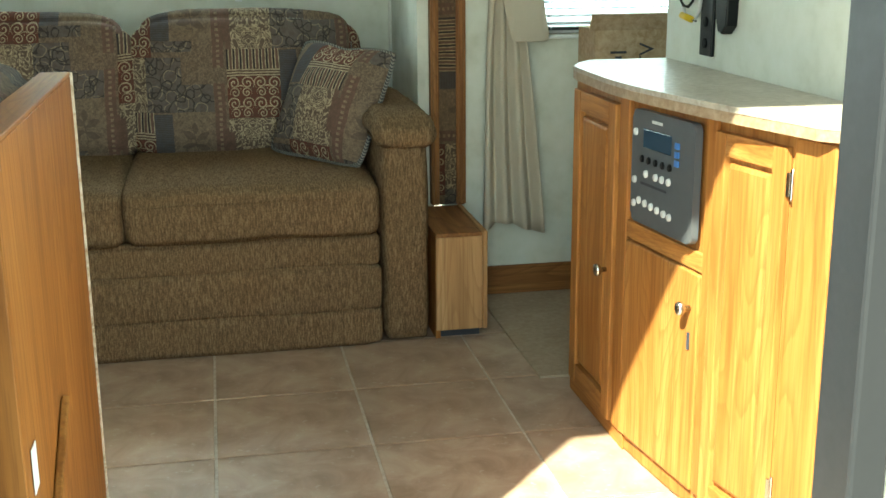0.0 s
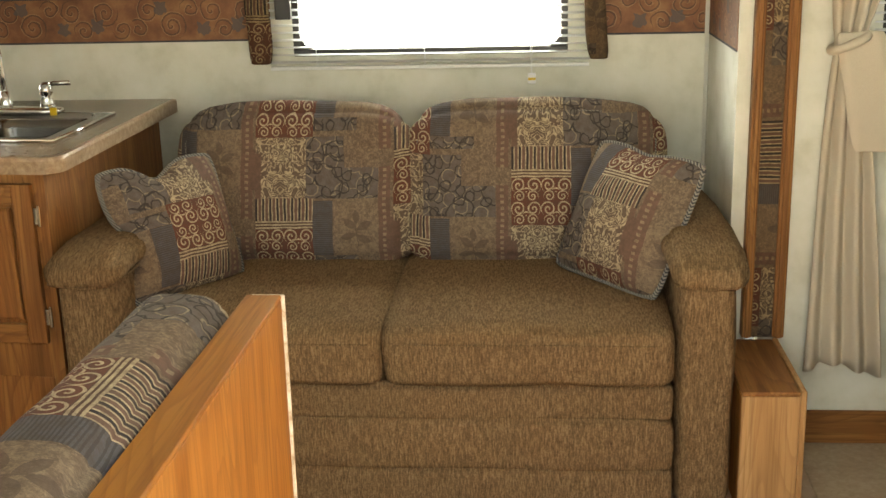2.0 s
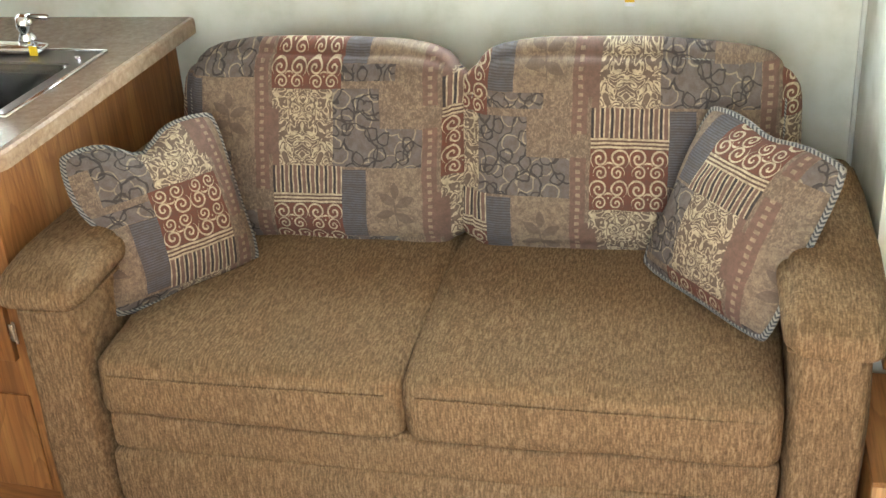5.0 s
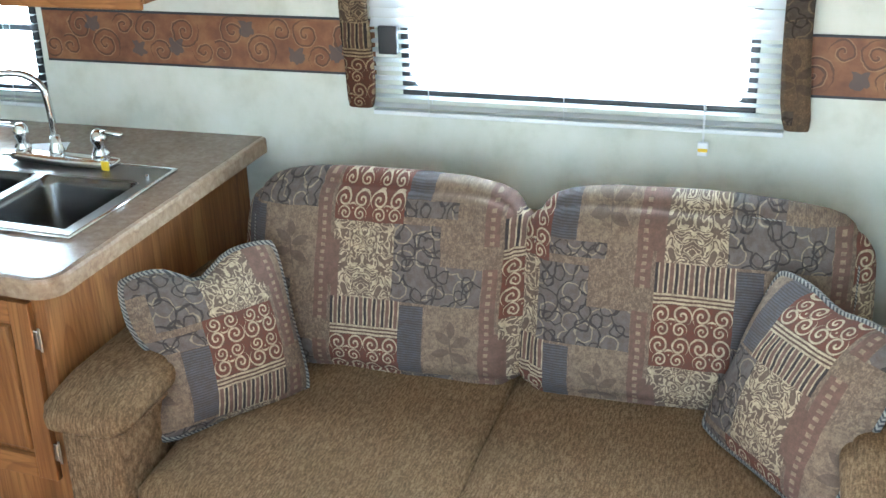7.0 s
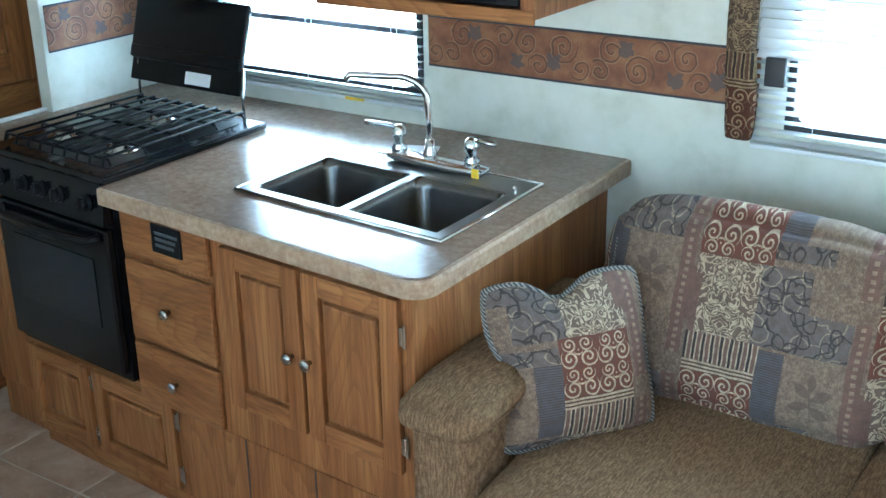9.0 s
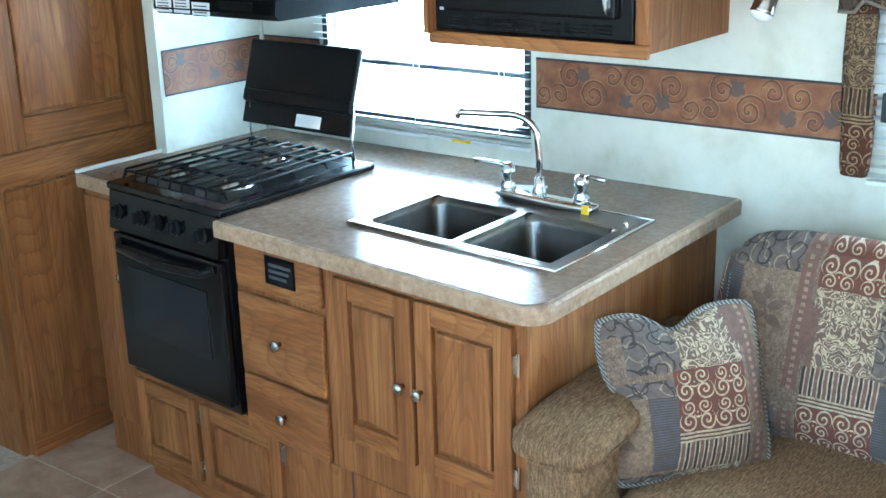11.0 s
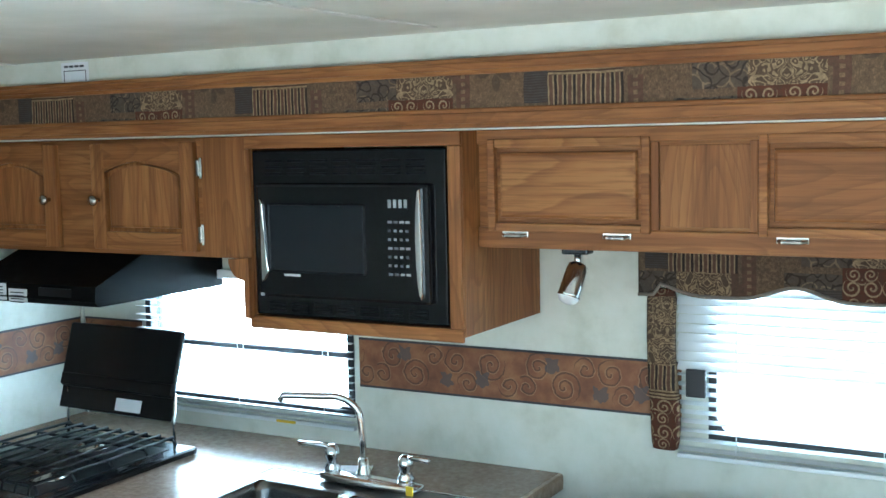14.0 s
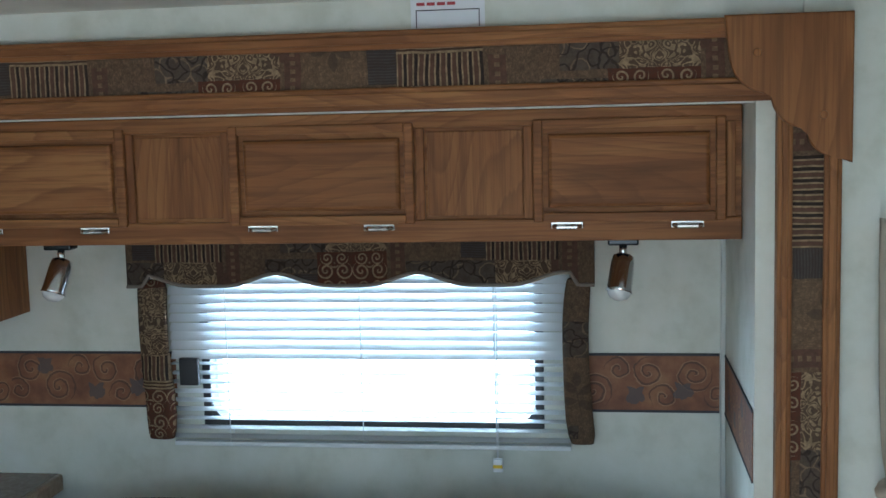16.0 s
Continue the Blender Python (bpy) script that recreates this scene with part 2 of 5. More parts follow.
def patchwork(name, order, at=(0.0, 0.0), turn=(1, -1), dim=1.0, size=1.0, tone=(1.0, 1.0, 1.0)):
    """Woven patchwork upholstery in tan, taupe, rust and slate. at: corner of a striped block; turn: the signs of across and down."""
    m = mat(name, (0.25, 0.17, 0.1), 0.9)
    m.node_tree.nodes["Principled BSDF"].inputs["Specular IOR Level"].default_value = 0.2
    v3 = coords(m, (1, 1, 1), order)
    sep = node(m, "ShaderNodeSeparateXYZ")
    link(m, v3, sep.inputs[0])
    wob = calc(m, "MULTIPLY", calc(m, "SUBTRACT", noise_tex(m, v3, 14, 2), 0.5), 0.008)
    across = calc(m, "ADD", calc(m, "MULTIPLY", calc(m, "SUBTRACT", sep.outputs[0], at[0]), turn[0] / size), wob)
    down = calc(m, "ADD", calc(m, "MULTIPLY", calc(m, "SUBTRACT", sep.outputs[1], at[1]), turn[1] / size), wob)
    column = calc(m, "FLOOR", calc(m, "DIVIDE", across, STEP))
    u = calc(m, "WRAP", across, STEP)
    v = calc(m, "WRAP", calc(m, "SUBTRACT", down, calc(m, "MULTIPLY", column, RISE / 2)), RISE)
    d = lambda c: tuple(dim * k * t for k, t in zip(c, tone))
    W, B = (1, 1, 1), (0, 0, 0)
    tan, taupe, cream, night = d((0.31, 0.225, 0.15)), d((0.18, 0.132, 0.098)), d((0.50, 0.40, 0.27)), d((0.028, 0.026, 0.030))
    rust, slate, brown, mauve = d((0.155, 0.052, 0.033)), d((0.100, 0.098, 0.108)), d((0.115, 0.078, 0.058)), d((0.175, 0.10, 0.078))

    def plane(a, b):
        c = node(m, "ShaderNodeCombineXYZ")
        link(m, a, c.inputs[0])
        link(m, b, c.inputs[1])
        return c.outputs[0]

    flat = plane(across, down)
    grain = noise_tex(m, plane(calc(m, "MULTIPLY", across, 420.0), calc(m, "MULTIPLY", down, 130.0)), 1.0, 3, 0.7)
    blot = noise_tex(m, flat, 60, 4, 0.7)
    weave = mix(m, ramp(m, grain, [(0.40, B), (0.60, W)]), tan, taupe)
    weave = mix(m, calc(m, "MULTIPLY", ramp(m, noise_tex(m, flat, 130, 3, 0.7, 0.6), [(0.44, W), (0.56, B)]), 0.55), weave, brown)

    def band(socket, period, stops):
        return ramp(m, calc(m, "DIVIDE", calc(m, "WRAP", socket, period), period), stops, True)

    def rings(scale, rand, warp, radius, width):
        c = node(m, "ShaderNodeTexVoronoi", Scale=scale, Randomness=rand)
        c.voronoi_dimensions = "2D"
        link(m, flat, c.inputs["Vector"])
        far = calc(m, "ADD", c.outputs["Distance"], calc(m, "MULTIPLY", calc(m, "SUBTRACT", noise_tex(m, flat, scale * 1.6, 2), 0.5), warp))
        return ramp(m, calc(m, "ABSOLUTE", calc(m, "SUBTRACT", far, radius)), [(width * 0.7, W), (width * 1.3, B)])

    def scrolls(a, b, ca, cb, pitch, reach, fill):
        """Spiral lines about one centre of a mirrored cell."""
        x, z = calc(m, "SUBTRACT", a, ca), calc(m, "SUBTRACT", b, cb)
        far = calc(m, "SQRT", calc(m, "ADD", calc(m, "MULTIPLY", x, x), calc(m, "MULTIPLY", z, z)))
        coil = calc(m, "FRACT", calc(m, "ADD", calc(m, "DIVIDE", far, pitch), calc(m, "DIVIDE", calc(m, "ARCTAN2", z, x), 2 * math.pi)))
        return calc(m, "MULTIPLY", calc(m, "LESS_THAN", coil, fill), calc(m, "LESS_THAN", far, reach))

    def sprig(cu, cv, angle, long, wide):
        x, z = calc(m, "SUBTRACT", u, cu), calc(m, "SUBTRACT", v, cv)
        ca, sa = math.cos(radians(angle)), math.sin(radians(angle))
        p = calc(m, "DIVIDE", calc(m, "ADD", calc(m, "MULTIPLY", x, ca), calc(m, "MULTIPLY", z, sa)), long)
        q = calc(m, "DIVIDE", calc(m, "SUBTRACT", calc(m, "MULTIPLY", z, ca), calc(m, "MULTIPLY", x, sa)), wide)
        return calc(m, "LESS_THAN", calc(m, "ADD", calc(m, "MULTIPLY", p, p), calc(m, "ABSOLUTE", q)), 1.0)

    cell_u, cell_v = calc(m, "PINGPONG", u, 0.0428), calc(m, "WRAP", calc(m, "SUBTRACT", v, 0.087), 0.065)
    curl = calc(m, "MAXIMUM", scrolls(cell_u, cell_v, 0.021, 0.020, 0.0125, 0.021, 0.36), scrolls(cell_u, cell_v, 0.024, 0.050, 0.010, 0.016, 0.38))
    curl = calc(m, "MAXIMUM", curl, scrolls(cell_u, cell_v, 0.0428, 0.036, 0.02, 0.010, 0.5))
    flow = noise_tex(m, plane(calc(m, "PINGPONG", u, 0.075), v), 30, 1.5, 0.5, 1.3)
    acan = ramp(m, calc(m, "ABSOLUTE", calc(m, "SINE", calc(m, "MULTIPLY", flow, 23.0))), [(0.52, W), (0.70, B)])
    vine = mix(m, calc(m, "MULTIPLY", blot, 0.8), d((0.165, 0.135, 0.11)), slate)
    vine = mix(m, calc(m, "MULTIPLY", rings(19, 0.9, 0.35, 0.38, 0.030), 0.5), vine, cream)
    vine = mix(m, calc(m, "MULTIPLY", calc(m, "MAXIMUM", rings(23, 0.9, 0.6, 0.32, 0.045), rings(14, 0.95, 0.5, 0.44, 0.028)), 0.9), vine, night)
    leaf = sprig(0.298, 0.088, 80, 0.062, 0.0022)
    for cu, cv, angle, long, wide in ((0.279, 0.072, 35, 0.024, 0.011), (0.322, 0.078, -30, 0.024, 0.011), (0.276, 0.108, -8, 0.024, 0.010), (0.320, 0.116, 22, 0.024, 0.011), (0.298, 0.052, 85, 0.02, 0.010)):
        leaf = calc(m, "MAXIMUM", leaf, sprig(cu, cv, angle, long, wide))
    looks = {
        "weave": weave,
        "rib": mix(m, calc(m, "MULTIPLY", band(down, 0.0056, [(0.0, W), (0.45, B)]), 0.7), slate, d((0.05, 0.046, 0.05))),
        "vine": vine,
        "leaf": mix(m, calc(m, "MULTIPLY", leaf, 0.75), mix(m, 0.25, weave, tan), d((0.12, 0.088, 0.07))),
        "dots": mix(m, calc(m, "MULTIPLY", band(down, 0.0165, [(0.0, W), (0.5, B)]), band(calc(m, "SUBTRACT", u, 0.364), 0.034, [(0.0, B), (0.35, W), (0.65, B)])), mauve, tan),
        "plain": mix(m, calc(m, "MULTIPLY", grain, 0.3), mauve, brown),
        "acanthus": mix(m, acan, mix(m, 0.5, taupe, brown), cream),
        "curls": mix(m, curl, mix(m, calc(m, "MULTIPLY", blot, 0.6), rust, d((0.11, 0.036, 0.026))), cream),
        "lines": band(v, 0.0085, [(0.0, d((0.10, 0.055, 0.04))), (0.45, cream)]),
        "ticks": band(u, 0.0214, [(0.0, night), (0.30, cream), (0.46, mauve), (0.84, cream)]),
    }
    col = weave
    for kind, u0, u1, v0, v1 in BLOCKS:
        inside = []
        for socket, lo, hi in ((u, u0, u1), (v, v0, v1)):
            c = node(m, "ShaderNodeMath")
            c.operation = "COMPARE"
            link(m, socket, c.inputs[0])
            c.inputs[1].default_value, c.inputs[2].default_value = (lo + hi) / 2, (hi - lo) / 2
            inside.append(c.outputs[0])
        col = mix(m, calc(m, "MULTIPLY", *inside), col, looks[kind])
    fine = noise_tex(m, coords(m), 320, 3, 0.7)
    col = mix(m, calc(m, "MULTIPLY", ramp(m, fine, [(0.38, W), (0.6, B)]), 0.26), col, d((0.10, 0.072, 0.056)))
    col = mix(m, calc(m, "MULTIPLY", ramp(m, noise_tex(m, flat, 55, 5, 0.8), [(0.40, W), (0.60, B)]), 0.50), col, d((0.075, 0.052, 0.042)))
    return finish(m, col, fine, 0.35, 0.0015)


BACKWARD, OLIVE = (-1, 1), (1.03, 0.93, 0.80)
patch_left = patchwork("patchwork_upholstery", "XZY", (-0.450, 0.680))
patch_right = patchwork("patchwork_upholstery_shifted", "XZY", (0.300, 0.820))
patch_strip = patchwork("patchwork_trim_fabric", "XZY", (0.395, 1.882), BACKWARD, 0.68, tone=OLIVE)
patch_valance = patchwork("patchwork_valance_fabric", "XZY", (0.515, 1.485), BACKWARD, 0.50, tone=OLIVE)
patch_hanging = patchwork("patchwork_hanging_strip_fabric", "XZY", (-0.560, 1.245), (1, -1), 0.56, tone=OLIVE)
patch_side = patchwork("patchwork_upright_trim_fabric", "ZXY", (1.735, 0.964), BACKWARD, 0.68, tone=OLIVE)
patch_bench = patchwork("patchwork_bench_fabric", "YXZ", (-2.47, -0.020), (-1, -1), 0.9)
pillow_a = patchwork("patchwork_pillow_fabric", "XYZ", (0.115, -0.162), BACKWARD, 1.05)
pillow_b = patchwork("patchwork_pillow_fabric_turned", "XYZ", (0.09, 0.021), BACKWARD, 1.05)


def laminate(name, stops, rough):
    m = mat(name, stops[1][1], rough)
    v = coords(m)
    a = noise_tex(m, v, 55, 6, 0.65, 0.5)
    c = ramp(m, calc(m, "ADD", calc(m, "MULTIPLY", a, 0.75), calc(m, "MULTIPLY", noise_tex(m, v, 9, 3), 0.25)), stops)
    return finish(m, c, noise_tex(m, v, 260, 2), 0.06, 0.0006)


counter_mat = laminate("tan_laminate", [(0.34, (0.165, 0.11, 0.076)), (0.5, (0.22, 0.152, 0.106)), (0.66, (0.285, 0.21, 0.155))], 0.21)
edge_mat = laminate("stone_pattern_edge", [(0.36, (0.23, 0.145, 0.088)), (0.5, (0.32, 0.22, 0.142)), (0.64, (0.42, 0.315, 0.22))], 0.36)


def vinyl_tile():
    m = mat("tile_patterned_vinyl", (0.33, 0.22, 0.15), 0.42)
    v = coords(m)
    info = node(m, "ShaderNodeObjectInfo")
    a = noise_tex(m, v, 8, 6, 0.6, 0.6)
    c = ramp(m, a, [(0.3, (0.25, 0.16, 0.105)), (0.5, (0.40, 0.275, 0.195)), (0.7, (0.50, 0.39, 0.295))])
    c = mix(m, calc(m, "MULTIPLY", info.outputs["Random"], 0.35), c, (0.31, 0.21, 0.15))
    c = mix(m, ramp(m, noise_tex(m, v, 42, 3), [(0.62, (0, 0, 0)), (0.72, (0.5, 0.5, 0.5))]), c, (0.50, 0.42, 0.34))
    return finish(m, c, a, 0.2, 0.002)


tile_mat = vinyl_tile()
grout_mat = laminate("grout", [(0.4, (0.44, 0.37, 0.30)), (0.5, (0.52, 0.45, 0.38)), (0.6, (0.58, 0.52, 0.45))], 0.7)
carpet_mat = laminate("beige_carpet", [(0.30, (0.29, 0.215, 0.15)), (0.5, (0.36, 0.275, 0.195)), (0.70, (0.43, 0.345, 0.25))], 1.0)
ground_mat = laminate("gravel_ground", [(0.38, (0.14, 0.12, 0.1)), (0.5, (0.25, 0.22, 0.19)), (0.62, (0.36, 0.33, 0.29))], 1.0)


def cloth(name, dark, light):
    m = mat(name, light, 0.9)
    w = noise_tex(m, coords(m, (500, 500, 500)), 1.0, 2)
    c = mix(m, calc(m, "MULTIPLY", w, 0.6), light, dark)
    return finish(m, c, w, 0.25, 0.001)


hem_mat = cloth("taupe_hem_cord", (0.12, 0.095, 0.075), (0.23, 0.19, 0.155))
curtain_mat = cloth("beige_curtain_cloth", (0.36, 0.30, 0.23), (0.58, 0.52, 0.43))


def worn(name, color, rough, metal=0.0, spread=0.12):
    m = mat(name, color, rough, metal)
    n = noise_tex(m, coords(m), 30, 5, 0.6)
    r = node(m, "ShaderNodeMapRange")
    r.inputs["To Min"].default_value, r.inputs["To Max"].default_value = max(0.03, rough - spread), min(1, rough + spread)
    link(m, n, r.inputs["Value"])
    c = mix(m, calc(m, "MULTIPLY", n, 0.25), color, tuple(0.6 * x for x in color))
    return finish(m, c, noise_tex(m, coords(m), 220, 2), 0.04, 0.0005, r.outputs[0])


steel = mat("brushed_steel", (0.25, 0.24, 0.23), 0.3, 1.0)
finish(steel, None, noise_tex(steel, coords(steel, (20, 900, 900)), 1.0, 2), 0.05, 0.0003)
# darker copy of the rim's steel: the shade inside the bowls is in its colour
shaded_bowl_steel = mat("shaded_brushed_steel", (0.19, 0.18, 0.17), 0.26, 1.0)
finish(shaded_bowl_steel, None, noise_tex(shaded_bowl_steel, coords(shaded_bowl_steel, (20, 900, 900)), 1.0, 2), 0.05, 0.0003)
chrome = worn("chrome", (0.78, 0.78, 0.78), 0.12, 1.0, 0.05)
nickel = worn("satin_nickel", (0.6, 0.58, 0.54), 0.25, 1.0, 0.08)
black_gloss = worn("black_enamel", (0.006, 0.006, 0.007), 0.16, 0.0, 0.06)
black_satin = worn("black_satin_plastic", (0.006, 0.006, 0.007), 0.36, 0.0, 0.1)
iron = worn("cast_iron", (0.007, 0.007, 0.008), 0.5, 0.0, 0.15)
for m_, s_ in ((black_satin, 0.25), (iron, 0.12), (black_gloss, 0.4)):
    m_.node_tree.nodes["Principled BSDF"].inputs["Specular IOR Level"].default_value = s_
dark_glass = worn("dark_oven_glass", (0.014, 0.016, 0.02), 0.07, 0.0, 0.03)
white_metal = worn("white_painted_slat", (0.78, 0.80, 0.82), 0.4, 0.0, 0.1)
white_plastic = worn("white_plastic", (0.75, 0.75, 0.72), 0.4)
dark_frame = worn("dark_bronze_frame", (0.02, 0.02, 0.024), 0.4)
grey_panel = worn("grey_plastic", (0.085, 0.09, 0.10), 0.42)
grey_trim = worn("grey_door_trim", (0.024, 0.026, 0.031), 0.5)
silver_plastic = worn("silver_button", (0.62, 0.62, 0.62), 0.35)
screen_mat = worn("blue_grey_display", (0.03, 0.06, 0.10), 0.2)
blue_mat = worn("blue_button", (0.05, 0.16, 0.45), 0.4)
yellow_mat = worn("yellow_plastic", (0.75, 0.5, 0.02), 0.45)
paper = worn("paper_label", (0.82, 0.83, 0.86), 0.6, spread=0.05)
ink = mat("printed_ink", (0.04, 0.04, 0.05), 0.7)
red_ink = mat("red_printed_ink", (0.4, 0.05, 0.06), 0.7)
cardboard = laminate("cardboard", [(0.4, (0.34, 0.23, 0.13)), (0.5, (0.42, 0.30, 0.19)), (0.6, (0.48, 0.36, 0.24))], 0.9)
silver_trim = worn("cream_trim", (0.6, 0.6, 0.56), 0.4)
bulb_mat = worn("frosted_bulb", (0.8, 0.8, 0.8), 0.25)
thread_edge = laminate("torn_edge_strip", [(0.4, (0.3, 0.2, 0.12)), (0.5, (0.5, 0.4, 0.3)), (0.6, (0.62, 0.54, 0.45))], 0.8)
piping_mat = mat("braided_slate_piping", (0.2, 0.19, 0.17), 0.9)
braid = node(piping_mat, "ShaderNodeTexWave", Scale=62.0, Distortion=2.0)
braid.bands_direction = "DIAGONAL"
link(piping_mat, coords(piping_mat), braid.inputs["Vector"])
finish(piping_mat, ramp(piping_mat, braid.outputs["Fac"], [(0.3, (0.055, 0.055, 0.058)), (0.7, (0.27, 0.25, 0.22))]), braid.outputs["Fac"], 0.5, 0.002)
daylight = bpy.data.materials.new("overcast_daylight")
daylight.use_nodes = True
daylight.node_tree.nodes.clear()
em = daylight.node_tree.nodes.new("ShaderNodeEmission")
em.inputs["Color"].default_value, em.inputs["Strength"].default_value = (0.66, 0.86, 1.0, 1), 0.62
daylight.node_tree.links.new(em.outputs[0], daylight.node_tree.nodes.new("ShaderNodeOutputMaterial").inputs[0])
glass = mat("window_glass", (1, 1, 1), 0.02)
glass.node_tree.nodes["Principled BSDF"].inputs["Transmission Weight"].default_value = 1.0
glass.node_tree.nodes["Principled BSDF"].inputs["IOR"].default_value = 1.1


# ---- building helpers ----
def part(name, bm, material, parent=None, label="", smooth=False):
    """Links a bmesh as one mesh object under a thing or a part."""
    me = bpy.data.meshes.new(name)
    bmesh.ops.recalc_face_normals(bm, faces=bm.faces)
    for f in bm.faces:
        f.smooth = smooth
    bm.to_mesh(me)
    bm.free()
    ob = new(name, me)
    if material:
        me.materials.append(material)
    if parent:
        ob.parent = parent
    if label:
        ob["label"] = label
    return ob


def thing(name, label, category, group="", kind=""):
    return tagged(new(name), label, category, group, kind)


def box(x0, x1, y0, y1, z0, z1, bevel=0.0, segments=2, bm=None):
    own = bmesh.new()
    bmesh.ops.create_cube(own, size=1)
    for v in own.verts:
        v.co = Vector(((x0, x1)[v.co.x > 0], (y0, y1)[v.co.y > 0], (z0, z1)[v.co.z > 0]))
    if bevel:
        bmesh.ops.bevel(own, geom=own.edges[:], offset=bevel, segments=segments, profile=0.5, affect="EDGES")
    return join(bm, own)


def join(bm, own):
    if bm is None:
        return own
    me = bpy.data.meshes.new("scrap")
    own.to_mesh(me)
    own.free()
    bm.from_mesh(me)
    bpy.data.meshes.remove(me)
    return bm


def prism(pts, d0, d1, bm=None, bevel=0.0):
    """A flat outline in local u, w, pushed from depth d0 to d1."""
    own = bmesh.new()
    low = [own.verts.new((u, w, d0)) for u, w in pts]
    top = [own.verts.new((u, w, d1)) for u, w in pts]
    own.faces.new(low)
    lid = own.faces.new(top)
    for n in range(len(pts)):
        own.faces.new((low[n - 1], low[n], top[n], top[n - 1]))
    if bevel:
        bmesh.ops.bevel(own, geom=list(lid.edges), offset=bevel, segments=2, profile=0.5, affect="EDGES")
    return join(bm, own)


def lathe(profile, steps=20, bm=None, axis="Z", at=(0, 0, 0)):
    own = bmesh.new()
    rings = []
    for r, h in profile:
        rings.append([own.verts.new((r * math.cos(a), r * math.sin(a), h)) for a in (2 * math.pi * n / steps for n in range(steps))])
    for a, b in zip(rings, rings[1:]):
        for n in range(steps):
            own.faces.new((a[n - 1], a[n], b[n], b[n - 1]))
    own.faces.new(rings[0])
    own.faces.new(rings[-1])
    turn = {"Z": Matrix(), "X": Matrix.Rotation(radians(90), 4, "Y"), "-Y": Matrix.Rotation(radians(90), 4, "X"), "-X": Matrix.Rotation(radians(-90), 4, "Y")}[axis]
    own.transform(Matrix.Translation(at) @ turn)
    return join(bm, own)


def tube(points, radius, bm=None, steps=8, closed=False):
    own = bmesh.new()
    pts = [Vector(p) for p in points]
    rings, up = [], Vector((0.13, 0.27, 0.95)).normalized()
    for n, p in enumerate(pts):
        a = pts[n - 1] if n or closed else p
        b = pts[(n + 1) % len(pts)] if n + 1 < len(pts) or closed else p
        way = (b - a).normalized()
        side = way.cross(up)
        side = side.normalized() if side.length > 1e-3 else way.orthogonal().normalized()
        other = side.cross(way)
        rings.append([own.verts.new(p + radius * (math.cos(t) * side + math.sin(t) * other)) for t in (2 * math.pi * k / steps for k in range(steps))])
    pairs = list(zip(rings, rings[1:])) + ([(rings[-1], rings[0])] if closed else [])
    for a, b in pairs:
        for k in range(steps):
            own.faces.new((a[k - 1], a[k], b[k], b[k - 1]))
    if not closed:
        own.faces.new(rings[0])
        own.faces.new(rings[-1])
    return join(bm, own)


def soft_box(x0, x1, y0, y1, z0, z1, r=0.05, puff=0.02, cuts=10, seed=0, crown=(0, 0, 0)):
    """An upholstered block: rounded edges, bulging faces, slight unevenness. crown: extra bulge along each axis."""
    own = bmesh.new()
    bmesh.ops.create_cube(own, size=2)
    bmesh.ops.subdivide_edges(own, edges=own.edges[:], cuts=cuts, use_grid_fill=True)
    half = Vector(((x1 - x0) / 2, (y1 - y0) / 2, (z1 - z0) / 2))
    mid = Vector(((x0 + x1) / 2, (y0 + y1) / 2, (z0 + z1) / 2))
    for v in own.verts:
        u = v.co.copy()
        # spread the cuts towards the edges so that the rounding is fine
        p = Vector([math.copysign(1 - (1 - abs(c)) ** 1.4, c) * h for c, h in zip(u, half)])
        core = Vector([max(-h + r, min(h - r, c)) for c, h in zip(p, half)])
        off = p - core
        p = core + (off.normalized() * r if off.length > 1e-6 else off)
        for a in range(3):
            others = [1 - u[b] ** 2 for b in range(3) if b != a]
            if abs(u[a]) > 0.99:
                p[a] += math.copysign((puff + crown[a]) * others[0] ** 0.6 * others[1] ** 0.6, u[a])
        q = p + mid
        p += 0.006 * noise.noise_vector(q * 6 + Vector((seed, 0, 0))) + 0.002 * noise.noise_vector(q * 22)
        v.co = p + mid
    return own


def moved(bm, m):
    bm.transform(m)
    return bm


FRONT = Matrix(((1, 0, 0, 0), (0, 0, -1, 0), (0, 1, 0, 0), (0, 0, 0, 1)))     # faces -y: u = x
TO_LEFT = Matrix(((0, 0, -1, 0), (-1, 0, 0, 0), (0, 1, 0, 0), (0, 0, 0, 1)))   # faces -x: u = -y
TO_RIGHT = Matrix(((0, 0, 1, 0), (1, 0, 0, 0), (0, 1, 0, 0), (0, 0, 0, 1)))    # faces +x: u = y


def knob(m, parent, u, w, d, material=None):
    bm = lathe([(0.006, 0), (0.006, 0.012), (0.013, 0.016), (0.0155, 0.022), (0.013, 0.028), (0.005, 0.0305)], 16, at=(u, w, d))
    return part("knob", moved(bm, m), material or nickel, parent, "round satin nickel knob", True)


def hinge(m, parent, u, w, d):
    bm = box(u - 0.006, u + 0.006, w - 0.022, w + 0.022, d, d + 0.006, 0.002)
    box(u + 0.004, u + 0.012, w - 0.028, w + 0.028, d, d + 0.004, 0.001, 1, bm)
    return part("hinge", moved(bm, m), nickel, parent, "small exposed nickel hinge")


def arch_line(u0, u1, w, rise, n=12):
    return [(u0 + (u1 - u0) * k / n, w + rise * (1 - (2 * k / n - 1) ** 2)) for k in range(n + 1)]


